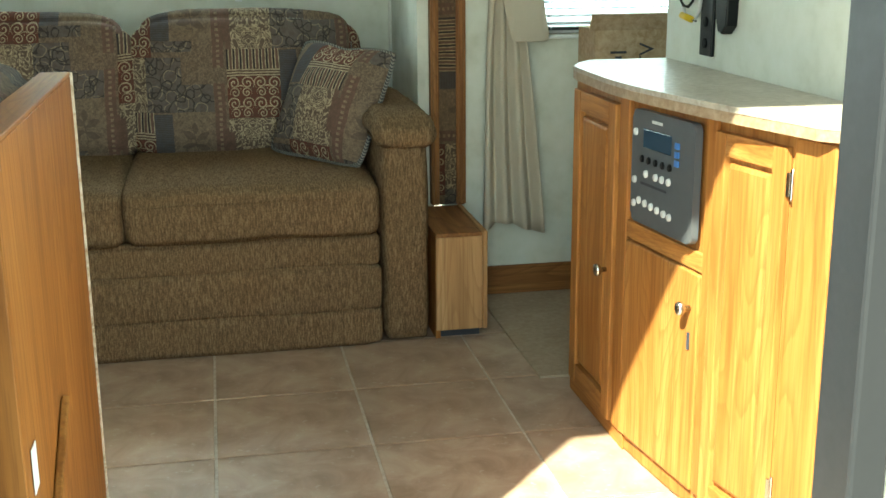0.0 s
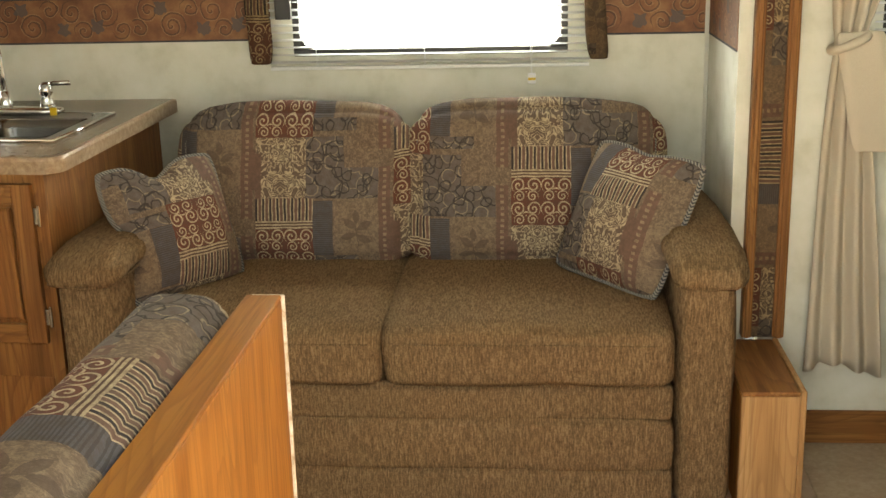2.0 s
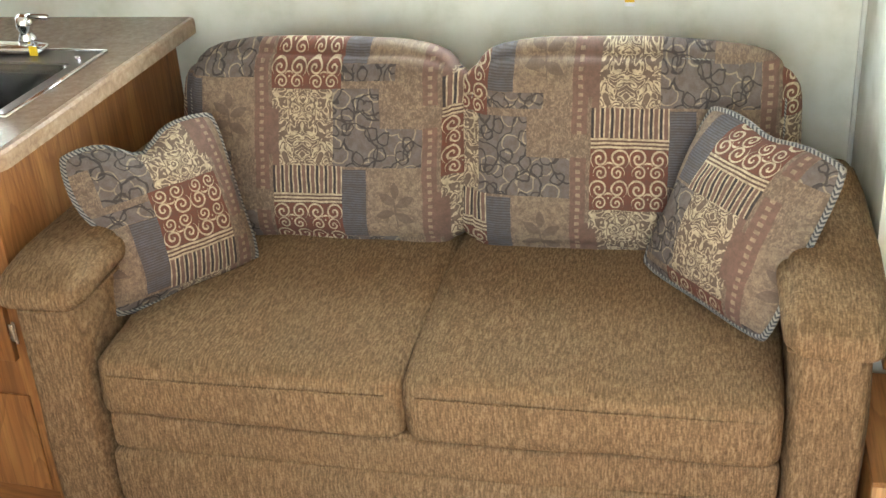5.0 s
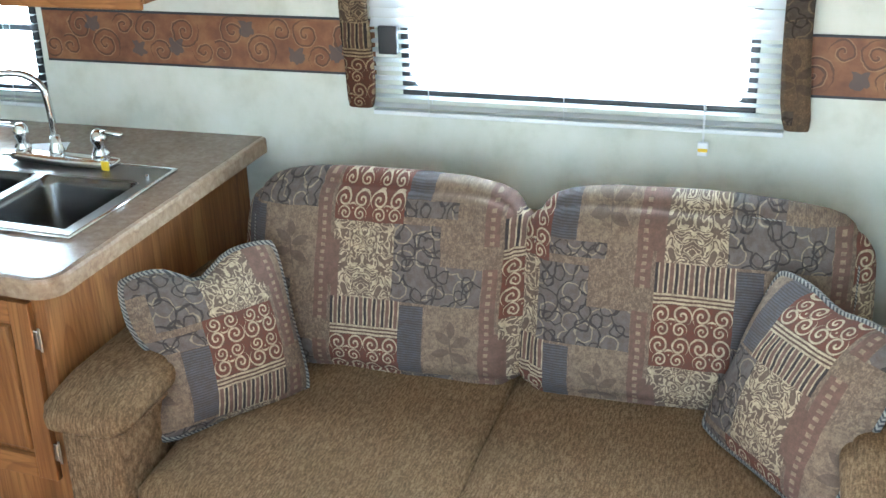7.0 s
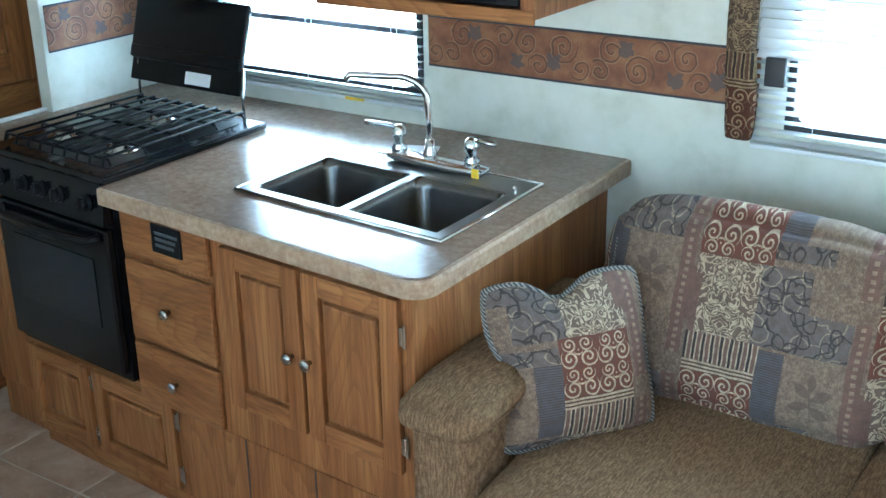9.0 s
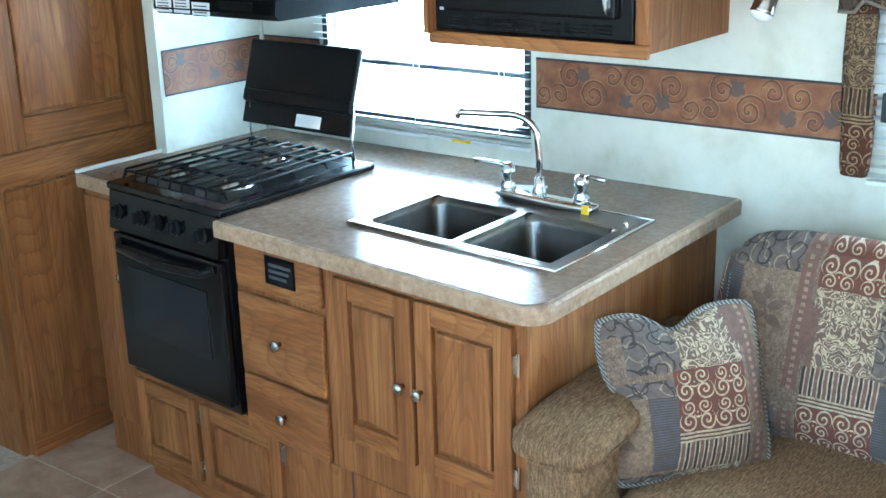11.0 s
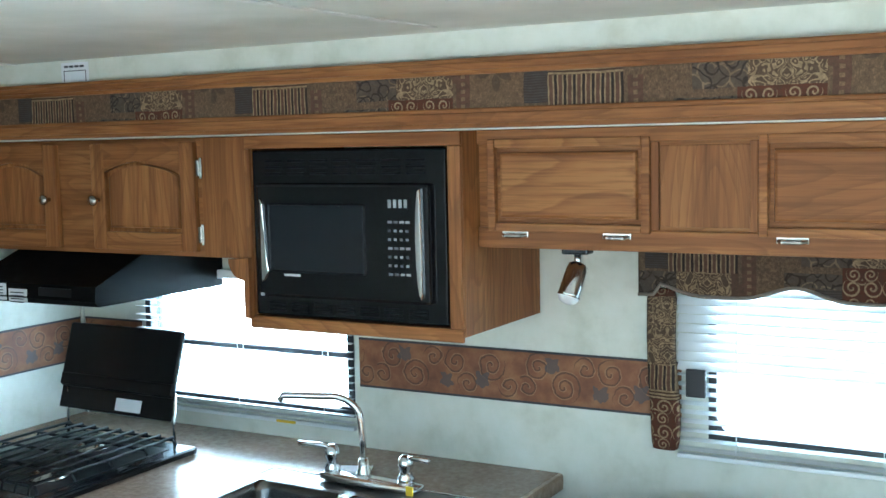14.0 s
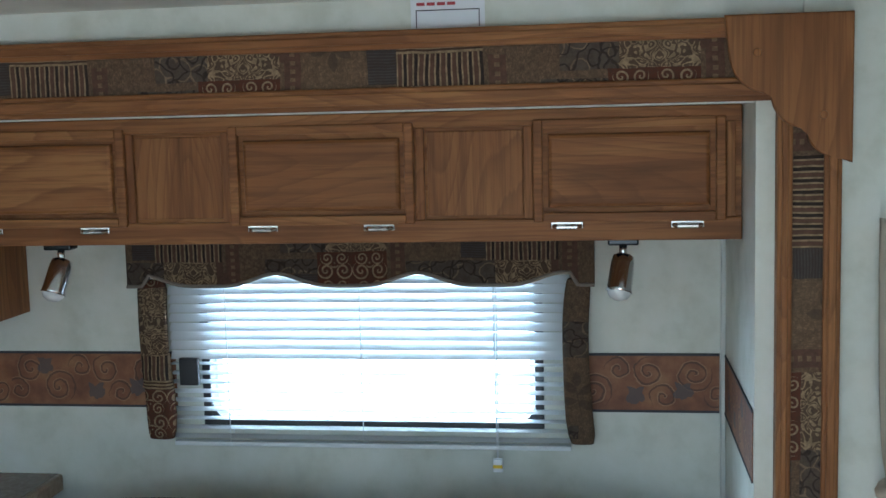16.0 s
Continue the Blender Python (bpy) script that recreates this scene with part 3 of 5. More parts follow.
def panel_door(m, parent, u0, u1, w0, w1, d, stile=0.05, rise=0.0, woods=(None, None), name="door", raised=True):
    """A frame-and-panel door: stiles, rails (arched if rise) and a raised field."""
    v_wood, h_wood = woods
    t, s = 0.019, stile
    top = arch_line(u0 + s - 0.002, u1 - s + 0.002, w1 - s - rise + 0.002, rise) if rise else [(u0 + s - 0.002, w1 - s + 0.002), (u1 - s + 0.002, w1 - s + 0.002)]
    bm = prism(list(reversed(top)) + [(u0 + s - 0.002, w0 + s - 0.002), (u1 - s + 0.002, w0 + s - 0.002)], d + 0.0005, d + 0.003)
    door = part(name, moved(bm, m), v_wood, parent)
    if raised:
        i = 0.011
        top = arch_line(u0 + s + i, u1 - s - i, w1 - s - rise - i, rise) if rise else [(u0 + s + i, w1 - s - i), (u1 - s - i, w1 - s - i)]
        bm = prism(list(reversed(top)) + [(u0 + s + i, w0 + s + i), (u1 - s - i, w0 + s + i)], d + 0.0032, d + 0.0165, None, 0.009)
        part("raised_panel", moved(bm, m), v_wood, door)
    for a, b in ((u0, u0 + s), (u1 - s, u1)):
        part("stile", moved(box(a, b, w0, w1, d, d + t, 0.003), m), v_wood, door)
    part("rail", moved(box(u0 + s, u1 - s, w0, w0 + s, d, d + t - 0.001, 0.002), m), h_wood, door)
    if rise:
        bm = prism(arch_line(u0 + s, u1 - s, w1 - s - rise, rise) + [(u1 - s, w1), (u0 + s, w1)], d, d + t - 0.001)
    else:
        bm = box(u0 + s, u1 - s, w1 - s, w1, d, d + t - 0.001, 0.002)
    part("rail", moved(bm, m), h_wood, door)
    return door


def text_on(m, parent, words, u, w, d, size, material, name="lettering", spin=0.0):
    cu = bpy.data.curves.new("scrap_text", "FONT")
    cu.body, cu.size, cu.extrude = words, size, 0.0003
    cu.align_x, cu.align_y = "CENTER", "CENTER"
    ob = new("scrap_text", cu)
    me = bpy.data.meshes.new_from_object(ob.evaluated_get(bpy.context.evaluated_depsgraph_get()))
    bpy.data.objects.remove(ob)
    me.transform(m @ pose(u, w, d, 0, 0, spin))
    out = new(name, me)
    me.materials.clear()
    me.materials.append(material)
    out.parent = parent
    return out


# ---- the setting ----
F = -0.02            # floor level
BACK, SIDE_L, SIDE_R = 0.0, -2.56, 0.905
FASCIA, MAIN, MAIN_W = -0.575, -0.56, -0.285
DOORWALL = -2.95
CEIL = 2.055


def skewed(ob):
    """The alcove front is not quite parallel to its back wall."""
    for v in ob.data.vertices:
        v.co.y += 0.125 * (1.05 - v.co.x) / 3.65
    return ob


def wall_with_holes(name, m, u0, u1, w0, w1, thick, holes, material):
    """A wall in the local plane, thickness going behind it, with rectangular openings."""
    us = sorted({u0, u1, *(h[0] for h in holes), *(h[1] for h in holes)})
    ws = sorted({w0, w1, *(h[2] for h in holes), *(h[3] for h in holes)})
    bm = bmesh.new()
    solid = lambda a, b: not any(h[0] < a < h[1] and h[2] < b < h[3] for h in holes) and u0 < a < u1 and w0 < b < w1
    vs = {}
    def vert(u, w, d):
        key = (round(u, 4), round(w, 4), d)
        if key not in vs:
            vs[key] = bm.verts.new((u, w, d))
        return vs[key]
    for i, (ua, ub) in enumerate(zip(us, us[1:])):
        for j, (wa, wb) in enumerate(zip(ws, ws[1:])):
            cu, cw = (ua + ub) / 2, (wa + wb) / 2
            if not solid(cu, cw):
                continue
            bm.faces.new([vert(ua, wa, 0), vert(ub, wa, 0), vert(ub, wb, 0), vert(ua, wb, 0)])
            bm.faces.new([vert(ua, wb, -thick), vert(ub, wb, -thick), vert(ub, wa, -thick), vert(ua, wa, -thick)])
            step = 1e-3
            for e, (pa, pb) in (((ua - step, cw), ((ua, wa), (ua, wb))), ((ub + step, cw), ((ub, wa), (ub, wb))),
                                ((cu, wa - step), ((ua, wa), (ub, wa))), ((cu, wb + step), ((ua, wb), (ub, wb)))):
                if not solid(*e):
                    bm.faces.new([vert(*pa, 0), vert(*pb, 0), vert(*pb, -thick), vert(*pa, -thick)])
    return tagged(part(name, moved(bm, m), material), "pale mottled wallpapered wall panel", "wall", kind="structure")


W1 = (-0.40, 0.47, 1.045, 1.47)
W2 = (-2.27, -1.46, 1.00, 1.42)
W3 = (1.27, 2.15, 0.86, 1.55)
DOOR = (-0.065, 1.10, F - 0.03, 1.97)
W4 = (-1.9, -0.6, 0.95, 1.65)
wall_with_holes("wall_north", Matrix.Translation((0, BACK, 0)) @ FRONT, SIDE_L - 0.05, SIDE_R + 0.05, F, 1.95, 0.06, [W1, W2], wall_mat)
wall_with_holes("wall_slide_east", Matrix.Translation((SIDE_R, 0, 0)) @ TO_LEFT, 0.0, -FASCIA - 0.02, F, 1.95, 0.05, [], wall_mat)
wall_with_holes("wall_slide_west", Matrix.Translation((SIDE_L, 0, 0)) @ TO_RIGHT, -0.455, 0.0, F, 1.95, 0.05, [], wall_mat)
wall_with_holes("wall_main_east", Matrix.Translation((0, MAIN, 0)) @ FRONT, 0.99, 3.2, F, CEIL, 0.05, [W3], wall_mat)
wall_with_holes("wall_main_west", Matrix.Translation((0, MAIN_W, 0)) @ FRONT, -4.2, SIDE_L - 0.05, F, CEIL, 0.05, [], wall_mat)
skewed(wall_with_holes("wall_header", Matrix.Translation((0, MAIN, 0)) @ FRONT, SIDE_L - 0.05, 0.989, 1.88, CEIL, 0.05, [], wall_mat))
wall_with_holes("wall_south", Matrix.Translation((0, DOORWALL, 0)) @ FRONT, -4.2, 3.2, F - 0.03, CEIL, -0.06, [DOOR, W4], wall_mat)
wall_with_holes("wall_east", Matrix.Translation((3.2, 0, 0)) @ TO_LEFT, -MAIN, -DOORWALL, F, CEIL, 0.05, [], wall_mat)
wall_with_holes("wall_west", Matrix.Translation((-4.2, 0, 0)) @ TO_RIGHT, DOORWALL, MAIN_W, F, CEIL, 0.05, [], wall_mat)
tagged(part("ceiling", box(-4.25, 3.25, DOORWALL - 0.06, MAIN_W + 0.05, CEIL, CEIL + 0.06), ceiling_mat), "off-white textured vinyl ceiling", "ceiling", kind="structure")
tagged(skewed(part("ceiling_slide", box(SIDE_L, SIDE_R, FASCIA + 0.03, BACK - 0.01, 1.835, 1.875), ceiling_mat)), "off-white low ceiling of the alcove", "ceiling", kind="structure")
tagged(part("floor", box(-4.25, 3.25, DOORWALL - 0.06, 0.06, F - 0.06, F - 0.004), grout_mat), "tile-patterned vinyl floor with pale joints", "floor", kind="structure")
floor_ob = bpy.data.objects["floor"]
bm = box(1.10, 3.2, -1.36, MAIN, F - 0.004, F + 0.006, 0.003)
tagged(part("carpet", bm, carpet_mat), "beige cut pile carpet beside the tile floor", "carpet", kind="structure")
tagged(part("ground", box(-400, 400, -400, 400, -0.75, -0.62), ground_mat), "grey gravel ground outside the door", "ground", kind="structure")
bm = box(1.06, 3.2, MAIN - 0.012, MAIN - 0.0005, F + 0.006, F + 0.105, 0.003)
tagged(part("baseboard", bm, oak_h), "oak baseboard along the pale wall", "baseboard", kind="structure")
seam = box(-0.825, -0.805, DOORWALL, -0.62, CEIL - 0.004, CEIL - 0.0005, 0.001, 1)
box(-2.30, -2.28, DOORWALL, -0.46, CEIL - 0.004, CEIL - 0.0005, 0.001, 1, seam)
tagged(part("trim", seam, white_plastic), "thin white batten over a ceiling seam", "trim", kind="structure")
# corner beads of the alcove
for x, y in ((SIDE_R - 0.006, BACK), (SIDE_L + 0.006, BACK)):
    bm = box(x - 0.006, x + 0.006, y - 0.012, y - 0.0005, 0.9 if x < 0 else F, 1.834, 0.003)
    tagged(part("trim", bm, silver_trim), "cream corner bead", "trim", kind="structure")


def border(name, m, u0, u1, w0, w1, material):
    bm = box(u0, u1, w0, w1, 0.0005, 0.0025)
    ob = tagged(part(name, moved(bm, m), material), "rust wallpaper border with scrolls and leaves", "wallpaper border", kind="structure")
    for w in (w0, w1):
        part("edge_line", moved(box(u0, u1, w - 0.003, w + 0.003, 0.001, 0.0035), m), ink, ob)
    return ob


NORTH = Matrix.Translation((0, BACK, 0)) @ FRONT
border("border_1", NORTH, W2[1] + 0.02, -0.47, 1.10, 1.24, border_x)
border("border_2", NORTH, 0.54, SIDE_R - 0.014, 1.10, 1.24, border_x)
border("border_3", NORTH, SIDE_L + 0.014, W2[0] - 0.02, 1.10, 1.24, border_x)
border("border_4", Matrix.Translation((SIDE_R, 0, 0)) @ TO_LEFT, 0.014, -FASCIA - 0.03, 1.10, 1.24, border_y)
border("border_5", Matrix.Translation((SIDE_L, 0, 0)) @ TO_RIGHT, -0.44, -0.014, 1.10, 1.24, border_y)


# ---- windows and blinds ----
def window(name, m, u0, u1, w0, w1):
    win = tagged(new(name), "bright window with a dark frame behind blinds", "window", kind="structure")
    f = 0.022
    bm = box(u0, u1, w0, w0 + f, -0.055, 0.006, 0.003)
    box(u0, u1, w1 - f, w1, -0.055, 0.006, 0.003, 2, bm)
    box(u0, u0 + f, w0 + f, w1 - f, -0.055, 0.006, 0.003, 2, bm)
    box(u1 - f, u1, w0 + f, w1 - f, -0.055, 0.006, 0.003, 2, bm)
    for cu, cw, su, sw in ((u0 + f, w0 + f, 1, 1), (u1 - f, w0 + f, -1, 1)):
        pts = [(cu, cw)] + [(cu + su * (0.05 - 0.05 * math.sin(a)), cw + sw * (0.05 - 0.05 * math.cos(a))) for a in [math.pi / 2 * k / 6 for k in range(7)]]
        prism(pts, -0.05, 0.0, bm)
    part("window_frame", moved(bm, m), dark_frame, win)
    pane = part("pane", moved(box(u0 + f, u1 - f, w0 + f, w1 - f, -0.040, -0.036), m), glass, win)
    pane.visible_shadow = False
    return win


def blind(m, u0, u1, w_bottom, w_top, pitch, tilt, d=0.018, cords=(0.15, 0.85), label="", split=9.0):
    b = thing("window_blind", label or "white metal venetian blind lowered over the window", "window blind")
    part("bottom_rail", moved(box(u0, u1, w_bottom, w_bottom + 0.012, d - 0.010, d + 0.010, 0.003), m), white_metal, b)
    part("head_rail", moved(box(u0, u1, w_top, w_top + 0.026, d - 0.012, d + 0.013, 0.003), m), white_metal, b)
    own = bmesh.new()
    n, wide = 5, 0.0125
    rows = []
    for k in range(n):
        s = 2 * k / (n - 1) - 1
        a = radians(tilt)
        rows.append((s * wide * math.cos(a) + 0.0016 * (1 - s * s) * math.sin(a), s * wide * math.sin(a) + 0.0016 * (1 - s * s) * math.cos(a)))
    for off in (0, 0.0006):
        va = [own.verts.new((u0, w + off, dd)) for dd, w in rows]
        vb = [own.verts.new((u1, w + off, dd)) for dd, w in rows]
        for k in range(n - 1):
            own.faces.new((va[k], va[k + 1], vb[k + 1], vb[k]))
    slat = part("slat", own, white_metal, b)
    me = slat.data
    count = int((w_top - w_bottom - 0.02) / pitch)
    for k in range(count):
        ob = slat if k == 0 else new("slat", me)
        ob.parent = b
        w = w_bottom + 0.024 + k * pitch
        more = 42 if w > split else 0
        jig = pose(random.uniform(-0.002, 0.002), w, d, more + random.uniform(-5, 5), 0, random.uniform(-0.12, 0.12))
        ob.matrix_basis = m @ jig
    for c in cords:
        u = u0 + (u1 - u0) * c
        bm = tube([(u, w_bottom, d + 0.014), (u, w_top, d + 0.014)], 0.0012, steps=5)
        tube([(u, w_bottom, d - 0.014), (u, w_top, d - 0.014)], 0.0012, bm, 5)
        part("ladder_cord", moved(bm, m), white_metal, b)
    return b


window("window_1", NORTH, *W1)
window("window_2", NORTH, *W2)
window("window_3", Matrix.Translation((0, MAIN, 0)) @ FRONT, *W3)
window("window_4", Matrix.Translation((0, DOORWALL, 0)) @ Matrix.Rotation(math.pi, 4, "Z") @ FRONT, -W4[1], -W4[0], W4[2], W4[3])
part("meeting_rail", moved(box(W2[0] + 0.02, W2[1] - 0.02, 1.168, 1.186, -0.05, -0.03, 0.003), NORTH), dark_frame, bpy.data.objects["window_2"])
b1 = blind(NORTH, -0.474, 0.536, 1.004, 1.49, 0.0235, -8, cords=(0.15, 0.49, 0.82), split=1.225)
b2 = blind(NORTH, -2.29, -1.45, 0.966, 1.40, 0.0235, 4, cords=(0.12, 0.5, 0.88))
blind(Matrix.Translation((0, MAIN, 0)) @ FRONT, 1.245, 2.18, 0.845, 1.56, 0.0235, 20, cords=(0.1, 0.5, 0.9))
# pull cord of the sofa window
bm = tube([(0.352, -0.04, 1.45), (0.353, -0.042, 1.2), (0.356, -0.043, 0.985)], 0.001, steps=5)
tube([(0.360, -0.04, 1.45), (0.360, -0.042, 1.2), (0.358, -0.043, 0.985)], 0.001, bm, 5)
part("pull_cord", bm, white_metal, b1)
part("cord_tassel", box(0.345, 0.370, -0.052, -0.038, 0.955, 0.988, 0.003), paper, b1, "small white plastic cord tag")
part("tag_stripe", box(0.346, 0.369, -0.0535, -0.0515, 0.966, 0.974), yellow_mat, b1)
part("warning_label", box(-1.73, -1.66, -0.031, -0.0285, 0.968, 0.976), yellow_mat, b2, "yellow warning sticker")
for name, x0, x1, y, z0, z1 in (("backdrop_1", -3.6, 2.0, 0.9, 0.2, 2.4), ("backdrop_3", 1.0, 3.2, 0.4, 0.2, 2.4)):
    tagged(part(name, box(x0, x1, y, y + 0.01, z0, z1), daylight), "blank bright daylight outside the window", "daylight", kind="structure")


# ---- sofa ----
sofa = thing("sofa", "brown tweed two-seat sofa with patchwork back cushions", "sofa")
SX0, SX1, AL, AR = -0.855, 0.872, -0.680, 0.712


def sofa_arm(x0, x1):
    bm = soft_box(x0 + 0.012, x1 - 0.012, -0.985, -0.22, F + 0.004, 0.605, 0.025, 0.008, 8, x0)
    arm = part("arm", bm, tweed_mat, sofa, smooth=True)
    pad = soft_box(x0 - 0.008, x1 + 0.008, -1.008, -0.26, 0.594, 0.668, 0.034, 0.010, 12, x0 + 3)
    for v in pad.verts:
        if v.co.y < -0.9:
            v.co.z -= 0.18 * (-0.9 - v.co.y)
    part("arm_pad", pad, tweed_mat, arm, smooth=True)
    seam_pts = [(x0 + 0.0, -0.26, 0.598), (x0 + 0.0, -0.99, 0.59), ((x0 + x1) / 2, -1.012, 0.585), (x1, -0.99, 0.59), (x1, -0.26, 0.598)]
    part("seam", tube(seam_pts, 0.004, steps=6), tweed_mat, arm, smooth=True)
    return arm


sofa_arm(SX0, AL)
sofa_arm(AR, SX1)
part("base", soft_box(AL - 0.005, AR + 0.005, -0.93, -0.1, F + 0.03, 0.34, 0.02, 0.0, 6), tweed_mat, sofa)
tiers = ((0.222, 0.322, -0.972), (0.088, 0.228, -0.985), (F + 0.002, 0.095, -0.990))
for k, (z0, z1, y) in enumerate(tiers):
    part("front_panel", soft_box(AL + 0.002, AR - 0.002, y, -0.92, z0, z1, 0.016, 0.007, 12, k), tweed_mat, sofa, smooth=True)
for x0, x1 in ((AL + 0.004, -0.016), (-0.012, AR - 0.004)):
    c = soft_box(x0, x1, -1.0, -0.30, 0.325, 0.476, 0.028, 0.008, 14, x0)
    for v in c.verts:
        if v.co.z > 0.42:
            v.co.z += 0.015 * max(0, min(1, (v.co.y + 1.0) / 0.5))
    part("seat_cushion", c, tweed_mat, sofa, smooth=True)
    zs = 0.437
    part("seam", tube([(x0 + 0.03, -1.004, zs), (x0 + 0.15, -1.012, zs + 0.003), (x1 - 0.15, -1.012, zs + 0.003), (x1 - 0.03, -1.004, zs)], 0.0025, steps=6), tweed_mat, sofa)
part("back_frame", soft_box(AL, AR, -0.22, -0.05, 0.2, 0.80, 0.04, 0.0, 8), tweed_mat, sofa, smooth=True)


def back_cushion(x0, x1, seed, fabric):
    bm = soft_box(x0, x1, -0.09, 0.09, 0.0, 0.458, 0.07, 0.022, 16, seed)
    for v in bm.verts:
        s = (v.co.x - x0) / (x1 - x0)
        v.co.z += (0.030 * (1 - (2 * s - 1) ** 4) - 0.018) * max(0, (v.co.z - 0.25) / 0.22)
    m = Matrix.Translation((0, -0.382, 0.466)) @ Matrix.Rotation(radians(-17), 4, "X")
    c = part("back_cushion", moved(bm, m), fabric, sofa, "patchwork upholstered back cushion", True)
    n, pts = 24, []
    for k in range(n + 1):
        s = k / n
        pts.append((x0 + 0.05 + (x1 - x0 - 0.10) * s, -0.066, 0.430 + 0.030 * (1 - (2 * s - 1) ** 4) - 0.018))
    bm = tube([(x0 + 0.022, -0.060, 0.06), (x0 + 0.020, -0.064, 0.36)] + pts + [(x1 - 0.020, -0.064, 0.36), (x1 - 0.022, -0.060, 0.06)], 0.006, steps=6)
    part("piping", moved(bm, m), piping_mat, c, "dark slate welt cord", True)
    return c


back_cushion(-0.690, -0.004, 1, patch_left)
back_cushion(0.006, 0.735, 2, patch_right)


def pillow(centre, u_axis, w_axis, half_u, half_w, thick, label, seed, fabric, dent=0.0):
    u, w = Vector(u_axis).normalized(), Vector(w_axis).normalized()
    nrm = u.cross(w).normalized()
    w = nrm.cross(u)
    m = Matrix((( u.x, w.x, nrm.x, centre[0]), (u.y, w.y, nrm.y, centre[1]), (u.z, w.z, nrm.z, centre[2]), (0, 0, 0, 1)))
    own, n = bmesh.new(), 22
    edge = []
    grid = {}
    for side in (1, -1):
        for i in range(n + 1):
            for j in range(n + 1):
                a, b = 2 * i / n - 1, 2 * j / n - 1
                a, b = math.sin(a * math.pi / 2), math.sin(b * math.pi / 2)
                rim = abs(a) > 0.9999 or abs(b) > 0.9999
                if rim and side < 0:
                    grid[side, i, j] = grid[1, i, j]
                    continue
                round_off = 1 - 0.085 * (a * a * b * b) ** 2
                pinch_u, pinch_w = (1 - 0.055 * (1 - b * b)) * round_off, (1 - 0.055 * (1 - a * a)) * round_off
                h = ((1 - abs(a) ** 2.2) * (1 - abs(b) ** 2.2)) ** 0.55
                bump = 0.010 * noise.noise(Vector((3 * a + seed, 3 * b, side)))
                sag_w = dent * max(0.0, b) ** 3 * math.exp(-((a + 0.05) / 0.28) ** 2)
                sag_u = dent * max(0.0, -a) ** 3 * math.exp(-((b + 0.15) / 0.35) ** 2)
                grid[side, i, j] = own.verts.new((half_u * a * pinch_u + sag_u, half_w * b * pinch_w - sag_w, side * (thick * h + bump * h)))
    for side in (1, -1):
        for i in range(n):
            for j in range(n):
                own.faces.new((grid[side, i, j], grid[side, i + 1, j], grid[side, i + 1, j + 1], grid[side, i, j + 1]))
    edge = [grid[1, i, 0].co.copy() for i in range(n)] + [grid[1, n, j].co.copy() for j in range(n)] + [grid[1, n - i, n].co.copy() for i in range(n)] + [grid[1, 0, n - j].co.copy() for j in range(n)]
    p = part("throw_pillow", own, fabric, None, smooth=True)
    p.matrix_basis = m
    tagged(p, label, "throw pillow", "throw pillows on the sofa")
    cord = part("piping", tube(edge, 0.0085, steps=6, closed=True), piping_mat, p, "twisted slate cord edging", True)
    return p


pillow((-0.630, -0.660, 0.655), (0.225, 0.297, 0.0), (-0.075, 0.11, 0.335), 0.195, 0.190, 0.090, "patchwork throw pillow leaning on the sofa arm beside the counter", 3, pillow_a, 0.045)
pillow((0.620, -0.610, 0.665), (0.245, -0.272, -0.02), (0.125, 0.10, 0.325), 0.198, 0.195, 0.090, "patchwork throw pillow leaning on the sofa arm beside the window curtain", 7, pillow_b, 0.012)

# ---- alcove surround: fascia strips and corner bracket ----
fascia = thing("fascia", "oak alcove fascia with a patchwork fabric inlay", "fascia", kind="structure")
for z0, z1, d in ((1.955, 1.992, 0.018), (1.838, 1.882, 0.018)):
    bm = box(SIDE_L - 0.04, 0.955, FASCIA - d, FASCIA + 0.018, z0, z1, 0.004)
    box(SIDE_L - 0.04, 0.955, FASCIA - d - 0.006, FASCIA - d + 0.002, z0 + 0.010, z1 - 0.010, 0.003, 2, bm)
    skewed(part("oak_rail", bm, oak_h, fascia))
skewed(part("fabric_inlay", box(SIDE_L - 0.04, 0.955, FASCIA - 0.010, FASCIA + 0.01, 1.880, 1.957), patch_strip, fascia, "dark patchwork fabric strip"))
for x0, x1 in ((0.940, 0.968), (1.024, 1.056)):
    bm = box(x0, x1, FASCIA - 0.018, FASCIA + 0.018, 0.312, 1.838, 0.004)
    box(x0 + 0.008, x1 - 0.008, FASCIA - 0.024, FASCIA - 0.016, 0.312, 1.838, 0.003, 2, bm)
    part("oak_stile", bm, oak_v, fascia)
part("fabric_inlay", box(0.966, 1.026, FASCIA - 0.010, FASCIA + 0.01, 0.312, 1.838), patch_side, fascia, "dark patchwork fabric strip")
pts = [(0.842, 1.994), (1.070, 1.994), (1.070, 1.722)]
pts += [(1.035 - 0.045 * math.sin(a), 1.735 + 0.045 * (1 - math.cos(a))) for a in [math.pi / 2 * k / 6 for k in range(7)]]
pts += [(0.990 - 0.065 * math.sin(a), 1.85 - 0.065 * math.cos(a)) for a in [math.pi / 2 * k / 8 for k in range(1, 8)]]
pts += [(0.925 - 0.075 * math.sin(a), 1.925 - 0.075 * math.cos(a)) for a in [math.pi / 2 * k / 8 for k in range(0, 8)]]
bracket = part("corner_bracket", moved(prism(pts, 0, 0.014, None, 0.004), Matrix.Translation((0, FASCIA - 0.025, 0)) @ FRONT), oak_v, fascia, "scalloped oak corner bracket")
